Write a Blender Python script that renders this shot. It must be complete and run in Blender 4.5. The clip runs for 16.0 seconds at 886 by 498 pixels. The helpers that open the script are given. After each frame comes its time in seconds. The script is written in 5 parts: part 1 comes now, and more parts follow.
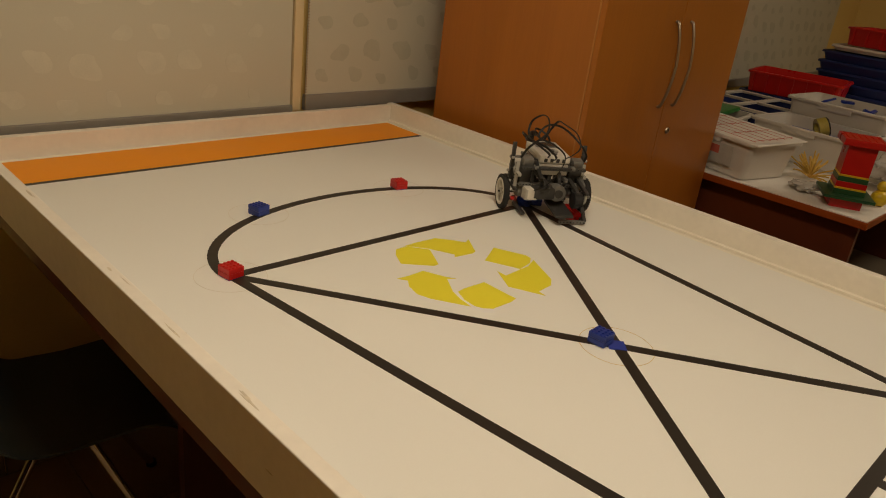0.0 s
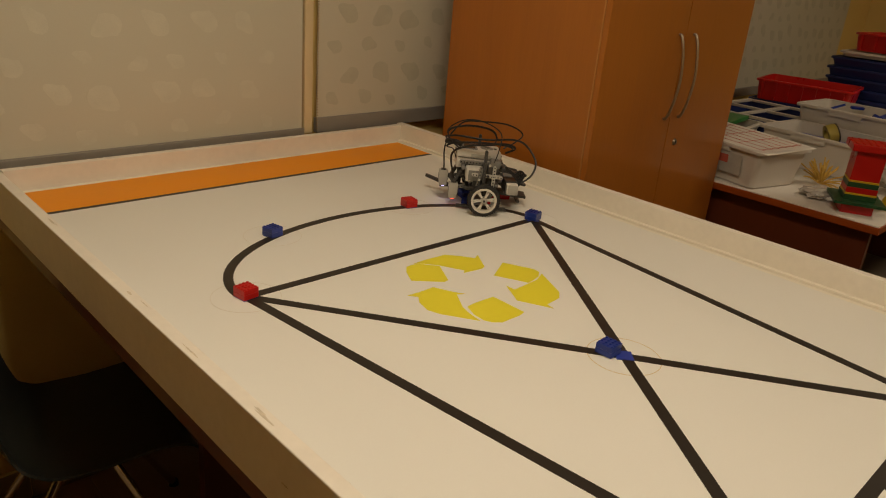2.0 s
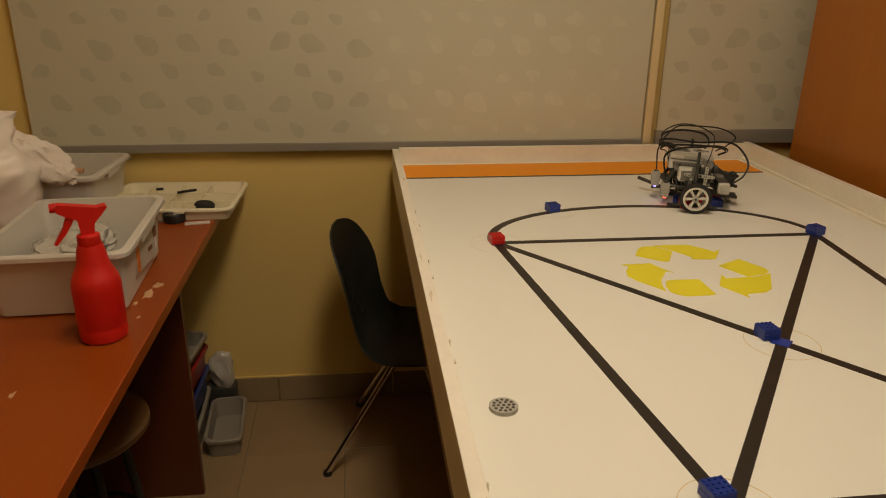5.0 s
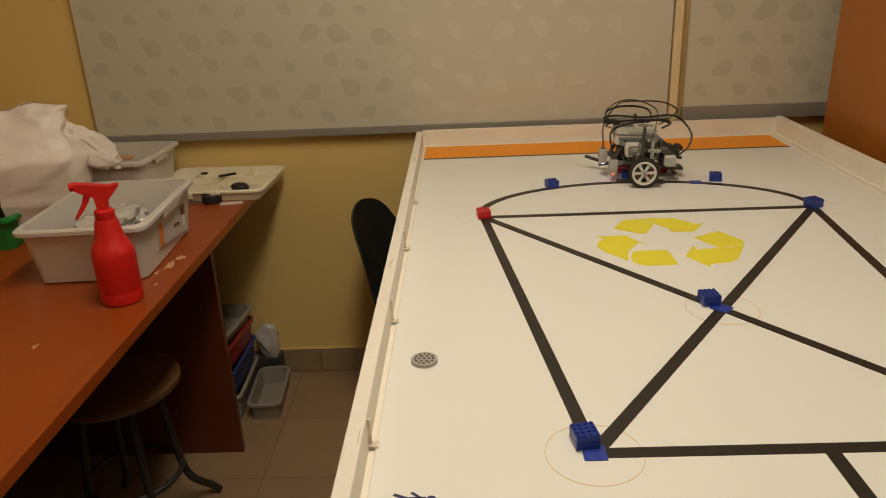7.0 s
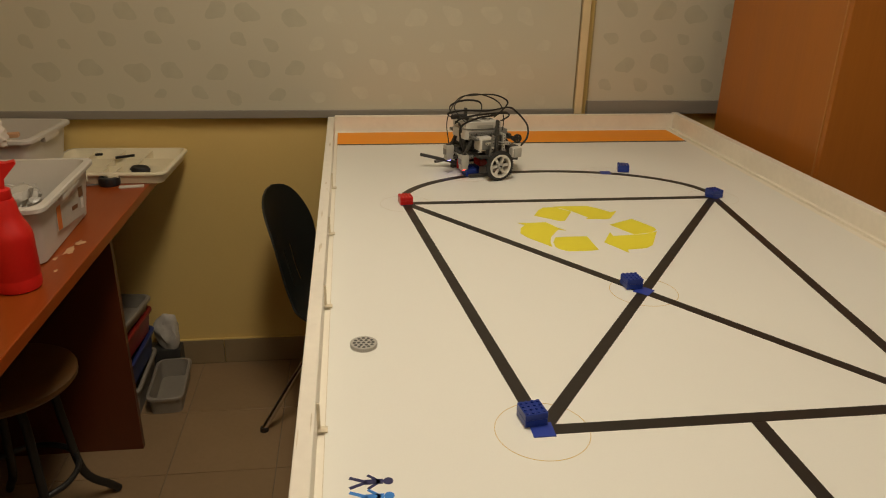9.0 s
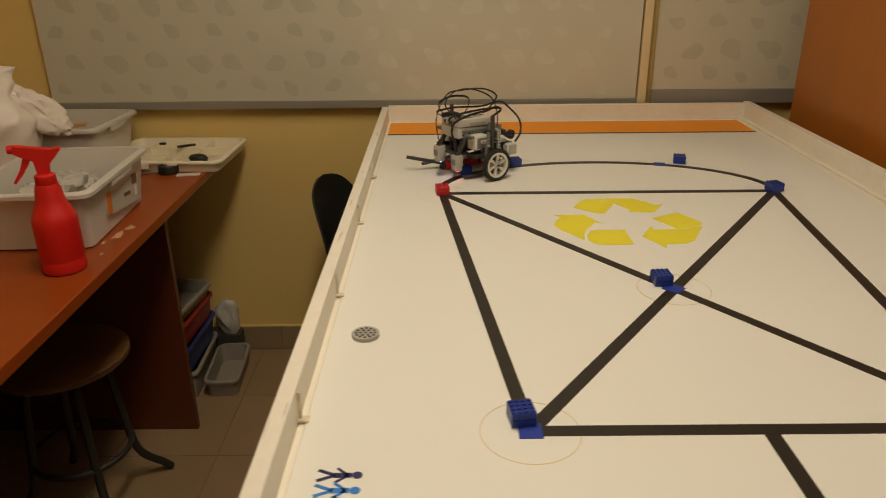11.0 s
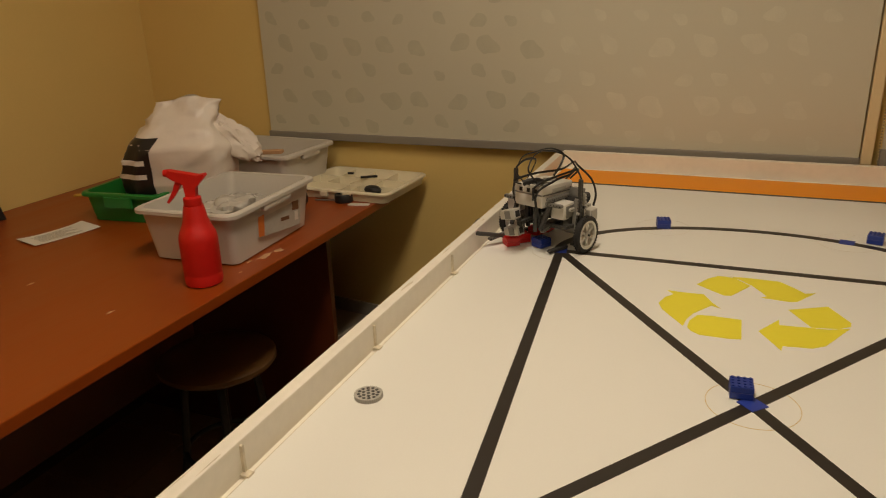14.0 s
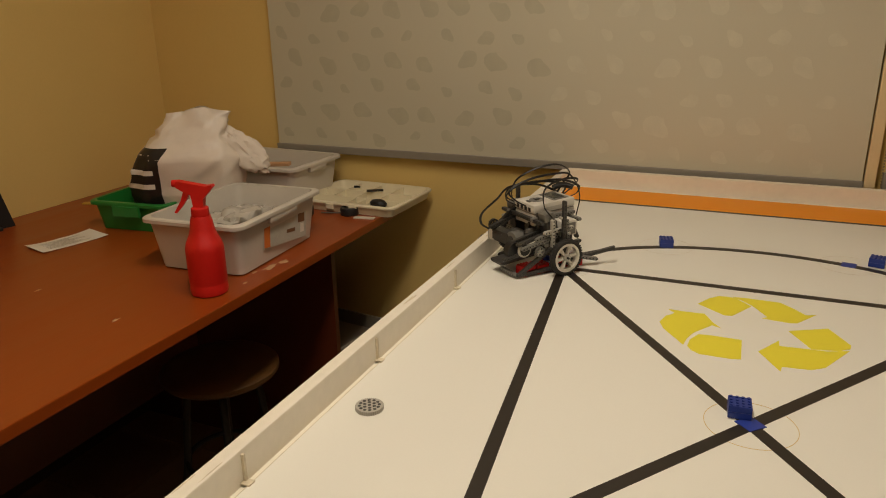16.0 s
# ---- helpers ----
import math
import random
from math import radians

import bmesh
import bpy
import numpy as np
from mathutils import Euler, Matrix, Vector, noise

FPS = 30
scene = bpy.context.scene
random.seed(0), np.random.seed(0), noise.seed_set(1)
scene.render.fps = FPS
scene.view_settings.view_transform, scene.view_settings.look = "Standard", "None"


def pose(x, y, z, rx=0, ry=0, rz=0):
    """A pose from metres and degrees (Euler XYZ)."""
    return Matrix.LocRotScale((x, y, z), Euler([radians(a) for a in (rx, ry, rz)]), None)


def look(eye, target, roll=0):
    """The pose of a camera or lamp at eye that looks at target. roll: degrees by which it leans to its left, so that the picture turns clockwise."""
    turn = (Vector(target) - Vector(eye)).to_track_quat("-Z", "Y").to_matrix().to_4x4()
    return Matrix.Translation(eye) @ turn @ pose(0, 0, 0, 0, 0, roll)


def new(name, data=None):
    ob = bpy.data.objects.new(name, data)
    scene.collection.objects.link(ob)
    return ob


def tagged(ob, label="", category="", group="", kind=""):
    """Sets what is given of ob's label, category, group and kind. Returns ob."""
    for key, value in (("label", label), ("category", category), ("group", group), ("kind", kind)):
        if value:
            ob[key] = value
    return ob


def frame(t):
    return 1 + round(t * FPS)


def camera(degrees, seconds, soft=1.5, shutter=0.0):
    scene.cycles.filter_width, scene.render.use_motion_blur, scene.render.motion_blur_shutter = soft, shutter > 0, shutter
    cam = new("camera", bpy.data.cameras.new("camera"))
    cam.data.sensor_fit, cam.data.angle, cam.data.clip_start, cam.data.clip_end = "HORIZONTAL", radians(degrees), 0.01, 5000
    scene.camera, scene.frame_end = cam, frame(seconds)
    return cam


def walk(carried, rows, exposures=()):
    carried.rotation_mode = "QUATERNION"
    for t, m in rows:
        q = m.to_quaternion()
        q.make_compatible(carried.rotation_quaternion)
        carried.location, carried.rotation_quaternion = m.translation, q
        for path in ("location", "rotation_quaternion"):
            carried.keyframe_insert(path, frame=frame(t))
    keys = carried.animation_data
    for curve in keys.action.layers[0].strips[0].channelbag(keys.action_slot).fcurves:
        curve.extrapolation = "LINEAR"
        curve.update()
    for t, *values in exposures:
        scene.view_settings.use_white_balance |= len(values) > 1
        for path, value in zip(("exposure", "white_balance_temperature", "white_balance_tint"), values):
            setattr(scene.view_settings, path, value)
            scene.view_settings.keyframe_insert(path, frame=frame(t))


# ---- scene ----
FZ = -0.93          # floor; the mat is z = 0
CEIL = 1.85
cam = camera(62.7, 16.0, soft=1.0, shutter=0.5)
PATH = [
    (0, (-0.577, -1.041, 0.580), (0.764, 0.223, -0.199), 7.1),
    (0.5, (-0.574, -1.049, 0.580), (0.768, 0.215, -0.197), 6.7),
    (1, (-0.580, -1.049, 0.591), (0.764, 0.231, -0.153), 6.1),
    (1.5, (-0.583, -1.055, 0.589), (0.749, 0.243, -0.150), 5.9),
    (2, (-0.586, -1.071, 0.594), (0.730, 0.240, -0.149), 5.0),
    (2.5, (-0.597, -1.097, 0.588), (0.659, 0.275, -0.152), 3.4),
    (3, (-0.562, -1.152, 0.578), (0.627, 0.245, -0.224), 2.5),
    (3.5, (-0.380, -1.300, 0.559), (0.468, 0.349, -0.196), 0.9),
    (4, (-0.329, -1.399, 0.598), (0.305, 0.314, -0.219), -1.9),
    (4.5, (-0.355, -1.52, 0.586), (0.0, 0.318, -0.117), -1.6),
    (4.7, (-0.345, -1.55, 0.584), (-0.066, 0.304, -0.113), -0.0),
    (6.8, (-0.064, -1.684, 0.57), (-0.104, 0.186, -0.137), -2.6),
    (7, (-0.048, -1.699, 0.582), (-0.109, 0.164, -0.144), -2.5),
    (7.5, (-0.033, -1.703, 0.578), (-0.045, 0.159, -0.152), -3.0),
    (8, (-0.05, -1.704, 0.582), (0.048, 0.168, -0.115), -1.4),
    (8.5, (-0.097, -1.701, 0.573), (0.112, 0.15, -0.156), -0.8),
    (9, (-0.129, -1.697, 0.57), (0.114, 0.14, -0.181), 1.2),
    (9.2, (-0.135, -1.701, 0.573), (0.09, 0.141, -0.174), 1.1),
    (11.3, (0.084, -1.655, 0.549), (0.05, 0.187, -0.23), -0.5),
    (11.5, (0.148, -1.628, 0.549), (0.097, 0.195, -0.272), -0.5),
    (12, (0.183, -1.59, 0.528), (0.072, 0.197, -0.363), -1.2),
    (12.5, (0.304, -1.547, 0.53), (-0.148, 0.249, -0.226), 1.2),
    (13, (0.364, -1.507, 0.553), (-0.282, 0.25, -0.151), -2.2),
    (13.5, (0.365, -1.504, 0.557), (-0.298, 0.253, -0.13), -2.1),
    (14, (0.348, -1.507, 0.557), (-0.38, 0.231, -0.115), -1.9),
    (14.5, (0.347, -1.513, 0.557), (-0.413, 0.216, -0.099), -1.7),
    (15, (0.358, -1.515, 0.561), (-0.402, 0.218, -0.086), -1.7),
    (15.5, (0.361, -1.515, 0.562), (-0.396, 0.222, -0.078), -1.3),
    (16, (0.355, -1.518, 0.562), (-0.389, 0.227, -0.072), -0.9),
]
walk(cam, [(t, look(eye, target, roll)) for t, eye, target, roll in PATH],
     [(0.0, -0.14, 6800, 12), (2.5, -0.09, 6850, 12), (4.5, -0.10, 7200, 12), (7.0, 0.16, 6250, 10), (8.0, 0.13, 6300, 9), (8.5, 0.05, 6350, 9), (9.0, 0.04, 6350, 9), (11.5, 0.0, 6600, 10), (12.0, -0.10, 6650, 10), (12.5, -0.22, 6750, 11), (13.0, -0.20, 6800, 11), (13.5, -0.07, 6750, 11), (14.0, 0.01, 6650, 12), (16.0, 0.03, 6400, 11)])

# ---- light ----
world = bpy.data.worlds.new("room_dark")
scene.world = world
world.use_nodes = True
world.node_tree.nodes["Background"].inputs[0].default_value = (0.05, 0.04, 0.03, 1)
world.node_tree.nodes["Background"].inputs[1].default_value = 0.1


def ceiling_lamp(x, y, w, d, watts, colour):
    lamp = bpy.data.lights.new("tube_light", "AREA")
    lamp.shape, lamp.size, lamp.size_y, lamp.energy, lamp.color = "RECTANGLE", w, d, watts, colour
    ob = new("tube_light", lamp)
    ob.matrix_world = pose(x, y, CEIL - 0.09)
    return ob


WARM = (1.0, 0.86, 0.66)
LAMPS = [(-0.05, -0.75, 0.3, 1.2, 18.2), (0.5, -3.1, 1.2, 0.3, 1.7), (3.3, -1.5, 1.2, 0.3, 14)]
for lx, ly, lw, ld, watts in LAMPS:
    ceiling_lamp(lx, ly, lw, ld, watts, WARM)


# ---- materials ----
def material(name, colour, rough=0.5, metal=0.0, vary=0.12, scale=8.0, fine=120.0, bump=0.05, tint=None, stretch=(1, 1, 1), coat=0.0, trans=0.0, random_tint=0.0):
    """A base colour with broad stains and fine grain, in object space."""
    m = bpy.data.materials.new(name)
    m.use_nodes = True
    n, l = m.node_tree.nodes, m.node_tree.links
    b = n["Principled BSDF"]
    b.inputs["Roughness"].default_value, b.inputs["Metallic"].default_value = rough, metal
    b.inputs["Coat Weight"].default_value = coat
    b.inputs["Transmission Weight"].default_value = trans
    co = n.new("ShaderNodeTexCoord")
    mp = n.new("ShaderNodeMapping")
    mp.inputs["Scale"].default_value = stretch
    l.new(co.outputs["Object"], mp.inputs["Vector"])
    broad, grain = n.new("ShaderNodeTexNoise"), n.new("ShaderNodeTexNoise")
    broad.inputs["Scale"].default_value, grain.inputs["Scale"].default_value = scale, fine
    broad.inputs["Detail"].default_value, grain.inputs["Detail"].default_value = 5, 3
    l.new(mp.outputs[0], broad.inputs["Vector"])
    l.new(mp.outputs[0], grain.inputs["Vector"])
    mix = n.new("ShaderNodeMix")
    mix.data_type = "RGBA"
    dark = tint or tuple(c * (1 - 2.2 * vary) for c in colour)
    mix.inputs["A"].default_value = (*[max(c, 0.001) for c in dark], 1)
    mix.inputs["B"].default_value = (*[min(c * (1 + vary), 1) for c in colour], 1)
    add = n.new("ShaderNodeMath")
    add.operation = "MULTIPLY_ADD"
    add.inputs[1].default_value, add.inputs[2].default_value = 0.35, 0.3
    l.new(grain.outputs["Fac"], add.inputs[0])
    ave = n.new("ShaderNodeMath")
    ave.operation = "MULTIPLY_ADD"
    ave.inputs[1].default_value = 0.6
    l.new(broad.outputs["Fac"], ave.inputs[0])
    l.new(add.outputs[0], ave.inputs[2])
    l.new(ave.outputs[0], mix.inputs["Factor"])
    out = mix.outputs["Result"]
    if random_tint:
        info, hsv = n.new("ShaderNodeObjectInfo"), n.new("ShaderNodeHueSaturation")
        rng = n.new("ShaderNodeMapRange")
        rng.inputs["To Min"].default_value, rng.inputs["To Max"].default_value = 1 - random_tint, 1 + random_tint
        l.new(info.outputs["Random"], rng.inputs["Value"])
        l.new(rng.outputs[0], hsv.inputs["Value"])
        l.new(out, hsv.inputs["Color"])
        out = hsv.outputs["Color"]
    l.new(out, b.inputs["Base Color"])
    rr = n.new("ShaderNodeMapRange")
    rr.inputs["To Min"].default_value, rr.inputs["To Max"].default_value = max(rough - 0.1, 0.03), min(rough + 0.12, 1)
    l.new(broad.outputs["Fac"], rr.inputs["Value"])
    l.new(rr.outputs[0], b.inputs["Roughness"])
    if bump:
        bp = n.new("ShaderNodeBump")
        bp.inputs["Strength"].default_value, bp.inputs["Distance"].default_value = bump, 0.002
        l.new(grain.outputs["Fac"], bp.inputs["Height"])
        l.new(bp.outputs[0], b.inputs["Normal"])
    return m


def wood(name, colour, dark, stretch, rough=0.35, coat=0.2):
    return material(name, colour, rough, vary=0.1, scale=3.0, fine=26.0, bump=0.03, tint=dark, stretch=stretch, coat=coat)


def glow(name, colour, strength):
    m = bpy.data.materials.new(name)
    m.use_nodes = True
    b = m.node_tree.nodes["Principled BSDF"]
    b.inputs["Base Color"].default_value = (*colour, 1)
    b.inputs["Emission Color"].default_value = (*colour, 1)
    b.inputs["Emission Strength"].default_value = strength
    return m


M_WALL = material("cream_paint", (0.76, 0.56, 0.20), 0.75, vary=0.05, scale=2.5, fine=180, bump=0.04)
M_CEIL = material("ceiling_paint", (0.75, 0.72, 0.62), 0.9, vary=0.04)
M_TILE = material("floor_tile", (0.30, 0.20, 0.108), 0.35, vary=0.14, scale=6, fine=60, bump=0.02, random_tint=0.05)
M_GROUT = material("grout", (0.2, 0.16, 0.11), 0.9, vary=0.1)
M_SKIRT = material("skirting_tile", (0.30, 0.225, 0.13), 0.4, vary=0.08, random_tint=0.04)
M_BLIND = material("blind_fabric", (0.58, 0.55, 0.435), 0.85, vary=0.06, scale=2.0, fine=400, bump=0.0)
M_LEAF = material("leaf_print", (0.495, 0.475, 0.365), 0.7, vary=0.12, scale=20, fine=300, bump=0.0)
# paler copy of the leaf print; light from behind put into its colour
M_LITLEAF = material("backlit_leaf_print", (0.60, 0.572, 0.455), 0.7, vary=0.12, scale=20, fine=300, bump=0.0)
M_RAIL = material("grey_rail", (0.26, 0.24, 0.21), 0.45, metal=0.0, vary=0.05)
M_FRAME = material("cream_frame", (0.72, 0.58, 0.34), 0.5, vary=0.05)
M_CHAIN = material("bead_chain", (0.30, 0.22, 0.12), 0.4)
M_WHITE = material("white_field_paint", (0.82, 0.77, 0.66), 0.5, vary=0.05, scale=5, fine=90, bump=0.04)
M_SIDE = material("white_field_side", (0.80, 0.75, 0.65), 0.5, vary=0.10, scale=7, fine=60, bump=0.05)
M_MAT = material("vinyl_mat", (0.795, 0.785, 0.72), 0.5, vary=0.025, scale=2.0, fine=300, bump=0.015)
M_LINE = material("black_print", (0.022, 0.017, 0.013), 0.42, vary=0.15, scale=30)
M_ORANGE = material("orange_print", (0.92, 0.33, 0.008), 0.6, vary=0.05)
M_YELLOW = material("yellow_print", (0.80, 0.71, 0.04), 0.55, vary=0.03)
M_BLUEP = material("blue_print", (0.02, 0.045, 0.32), 0.45, vary=0.06)
M_FAINT = material("faint_ring", (0.71, 0.67, 0.57), 0.45)
M_RING = material("ochre_ring", (0.64, 0.47, 0.17), 0.45)
M_CAB = wood("cabinet_veneer", (0.40, 0.135, 0.016), (0.28, 0.088, 0.010), (6, 6, 0.35), rough=0.36)
M_CABEDGE = wood("cabinet_edge", (0.46, 0.20, 0.05), (0.36, 0.14, 0.03), (6, 6, 0.4))
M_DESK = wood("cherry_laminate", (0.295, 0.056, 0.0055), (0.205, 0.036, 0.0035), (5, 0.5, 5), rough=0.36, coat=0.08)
# boards below the tops: cherry darkened in colour for the shade there
M_DESKSHADE = wood("shaded_cherry_board", (0.11, 0.024, 0.007), (0.075, 0.016, 0.0045), (5, 5, 0.5), rough=0.4)
M_CHROME = material("chrome", (0.75, 0.73, 0.70), 0.15, metal=1.0, vary=0.03)
M_BRASS = material("brushed_steel", (0.42, 0.36, 0.28), 0.36, metal=1.0, vary=0.05)
M_BLACKP = material("black_plastic", (0.013, 0.013, 0.014), 0.42, vary=0.15, scale=12, fine=250, bump=0.1)
M_SEAT = material("dark_shell_plastic", (0.020, 0.022, 0.019), 0.36, vary=0.15, scale=10, fine=220, bump=0.12)
M_IRON = material("black_iron", (0.02, 0.018, 0.016), 0.5, vary=0.2)
M_STOOL = wood("stool_wood", (0.14, 0.066, 0.020), (0.095, 0.042, 0.012), (1.2, 8, 1), rough=0.4)
M_TOTE = material("clear_white_plastic", (0.62, 0.58, 0.52), 0.35, vary=0.04, scale=6)
M_FILM = material("clear_film", (0.50, 0.475, 0.43), 0.25, vary=0.1, scale=20, coat=0.3)
# box plastics under the desk: grey and red darkened for the shade there
M_SHADEGRIME = material("shaded_grimy_plastic", (0.27, 0.24, 0.20), 0.45, vary=0.15, scale=10)
M_SHADERED = material("shaded_red_plastic", (0.24, 0.012, 0.010), 0.45, vary=0.12)
M_GREEN = material("green_plastic", (0.015, 0.20, 0.035), 0.35, vary=0.06)
M_RED = material("red_plastic", (0.52, 0.010, 0.008), 0.3, vary=0.05, random_tint=0.05)
M_BLUE = material("blue_plastic", (0.012, 0.035, 0.25), 0.3, vary=0.06, random_tint=0.06)
M_DBLUE = material("dark_blue_plastic", (0.015, 0.03, 0.14), 0.4, vary=0.1, random_tint=0.1)
M_BOTTLE = material("red_bottle", (0.62, 0.012, 0.008), 0.45, vary=0.12, scale=16)
M_BAG = material("white_carrier_bag", (0.74, 0.66, 0.58), 0.4, vary=0.07, scale=14, fine=45, bump=0.45)
M_PRINT = material("bag_black_print", (0.018, 0.015, 0.014), 0.4)
M_PAPER = material("paper", (0.78, 0.74, 0.67), 0.8, vary=0.03)
M_INK = material("grey_ink", (0.60, 0.56, 0.50), 0.8)
M_REDINK = material("red_ink", (0.55, 0.12, 0.08), 0.8)
M_CASE = material("cream_case", (0.78, 0.71, 0.53), 0.45, vary=0.05)
M_LGREY = material("light_grey_plastic", (0.42, 0.405, 0.36), 0.35, vary=0.05)
M_MGREY = material("mid_grey_plastic", (0.17, 0.166, 0.152), 0.38, vary=0.08)
M_DGREY = material("dark_grey_plastic", (0.045, 0.043, 0.04), 0.4, vary=0.1)
M_PWHITE = material("white_plastic", (0.66, 0.63, 0.56), 0.35, vary=0.04)
M_RUBBER = material("black_rubber", (0.018, 0.017, 0.016), 0.75, vary=0.15, fine=300, bump=0.2)
M_CABLE = material("cable_black", (0.007, 0.006, 0.0055), 0.5)
M_HOLE = material("beam_hole", (0.012, 0.012, 0.011), 0.6)
M_LCD = material("lcd_grey", (0.06, 0.062, 0.055), 0.25)
M_ORLABEL = material("orange_label", (0.62, 0.17, 0.03), 0.5)
M_LABEL = material("pale_label", (0.48, 0.47, 0.42), 0.45, vary=0.15, scale=40)
M_BROWN = material("brown_print", (0.16, 0.07, 0.03), 0.5)
M_TAPE = material("straw_yellow", (0.65, 0.42, 0.08), 0.6)
M_OLIVE = material("olive_tape", (0.36, 0.28, 0.05), 0.5)
M_GREENB = material("brick_green", (0.018, 0.075, 0.028), 0.35)
M_YELB = material("brick_yellow", (0.68, 0.48, 0.02), 0.35)
M_DRIED = material("dried_glue", (0.52, 0.30, 0.16), 0.6, vary=0.2, scale=40)
M_SCUFF = material("scuff", (0.60, 0.53, 0.40), 0.6, vary=0.3, scale=60)
M_REDGLOW = glow("red_led", (1.0, 0.05, 0.02), 8.0)
M_BLUEGLOW = glow("blue_led", (0.2, 0.2, 1.0), 14.0)
M_TUBE = glow("tube_glow", WARM, 4.0)


# ---- mesh helpers ----
def part(name, bm, mat, parent=None, label="", smooth=False):
    me = bpy.data.meshes.new(name)
    bm.to_mesh(me)
    bm.free()
    for p in me.polygons:
        p.use_smooth = smooth
    if smooth:
        me.set_sharp_from_angle(angle=radians(38))
    for mm in (mat if isinstance(mat, (list, tuple)) else [mat]):
        me.materials.append(mm)
    ob = new(name, me)
    ob.parent = parent
    if label:
        tagged(ob, label)
    return ob


def empty(name, m, label, category, group="", kind=""):
    ob = new(name)
    ob.matrix_world = m
    return tagged(ob, label, category, group, kind)


def box(x0, x1, y0, y1, z0, z1, bevel=0.0, bm=None, turn=None, seg=2):
    bm = bm or bmesh.new()
    made = bmesh.ops.create_cube(bm, size=1.0)["verts"]
    bmesh.ops.scale(bm, vec=(x1 - x0, y1 - y0, z1 - z0), verts=made)
    bmesh.ops.translate(bm, vec=((x0 + x1) / 2, (y0 + y1) / 2, (z0 + z1) / 2), verts=made)
    if bevel:
        edges = list({e for v in made for e in v.link_edges})
        made = list({v for f in bmesh.ops.bevel(bm, geom=edges, offset=bevel, segments=seg, affect="EDGES", profile=0.6)["faces"] for v in f.verts} | {v for v in made if v.is_valid})
    if turn is not None:
        bmesh.ops.transform(bm, matrix=turn, verts=[v for v in made if v.is_valid])
    return bm


def cyl(r0, r1, z0, z1, seg=24, bm=None, turn=None, bevel=0.0):
    """A (tapered) cylinder along z."""
    bm = bm or bmesh.new()
    made = bmesh.ops.create_cone(bm, cap_ends=True, segments=seg, radius1=r0, radius2=r1, depth=z1 - z0)["verts"]
    bmesh.ops.translate(bm, vec=(0, 0, (z0 + z1) / 2), verts=made)
    if bevel:
        edges = [e for e in {e for v in made for e in v.link_edges} if abs(e.verts[0].co.z - e.verts[1].co.z) < 1e-6]
        made = list({v for f in bmesh.ops.bevel(bm, geom=edges, offset=bevel, segments=2, affect="EDGES", profile=0.6)["faces"] for v in f.verts} | {v for v in made if v.is_valid})
    if turn is not None:
        bmesh.ops.transform(bm, matrix=turn, verts=[v for v in made if v.is_valid])
    return bm


def lathe(profile, seg=32, bm=None, turn=None):
    """Turns (radius, height) pairs round z."""
    bm = bm or bmesh.new()
    rings = []
    for r, z in profile:
        rings.append([bm.verts.new((r * math.cos(2 * math.pi * i / seg), r * math.sin(2 * math.pi * i / seg), z)) for i in range(seg)])
    for a, b in zip(rings, rings[1:]):
        for i in range(seg):
            bm.faces.new((a[i], a[(i + 1) % seg], b[(i + 1) % seg], b[i]))
    if profile[0] != profile[-1]:
        bm.faces.new(rings[0][::-1])
        bm.faces.new(rings[-1])
    if turn is not None:
        bmesh.ops.transform(bm, matrix=turn, verts=[v for r in rings for v in r])
    return bm


def smooth_path(points, steps=6):
    pts = [Vector(p) for p in points]
    if len(pts) < 3:
        return pts
    out = []
    ext = [pts[0] * 2 - pts[1], *pts, pts[-1] * 2 - pts[-2]]
    for a, b, c, d in zip(ext, ext[1:], ext[2:], ext[3:]):
        for i in range(steps):
            t = i / steps
            out.append(0.5 * ((2 * b) + (c - a) * t + (2 * a - 5 * b + 4 * c - d) * t * t + (3 * b - a - 3 * c + d) * t ** 3))
    return out + [pts[-1]]


def tube(points, r, seg=8, bm=None, steps=6, flat=1.0):
    """A round (or flattened) tube along a smooth path."""
    bm = bm or bmesh.new()
    pts = smooth_path(points, steps)
    rings, up = [], Vector((0.13, 0.21, 0.97))
    for i, p in enumerate(pts):
        d = (pts[min(i + 1, len(pts) - 1)] - pts[max(i - 1, 0)]).normalized()
        u = up - d * up.dot(d)
        u = (u if u.length > 0.05 else d.orthogonal()).normalized()
        up = u
        v = d.cross(u)
        rings.append([bm.verts.new(p + u * r * flat * math.cos(2 * math.pi * k / seg) + v * r * math.sin(2 * math.pi * k / seg)) for k in range(seg)])
    for a, b in zip(rings, rings[1:]):
        for k in range(seg):
            bm.faces.new((a[k], a[(k + 1) % seg], b[(k + 1) % seg], b[k]))
    bm.faces.new(rings[0][::-1])
    bm.faces.new(rings[-1])
    return bm


def plate(points, z0, z1, bm=None):
    """An upright prism over a flat outline."""
    bm = bm or bmesh.new()
    low = [bm.verts.new((x, y, z0)) for x, y in points]
    top = [bm.verts.new((x, y, z1)) for x, y in points]
    n = len(points)
    caps = [bm.faces.new(low[::-1]), bm.faces.new(top)]
    for i in range(n):
        bm.faces.new((low[i], low[(i + 1) % n], top[(i + 1) % n], top[i]))
    bmesh.ops.recalc_face_normals(bm, faces=bm.faces[:])
    bmesh.ops.triangulate(bm, faces=[f for f in caps if len(f.verts) > 4])
    return bm


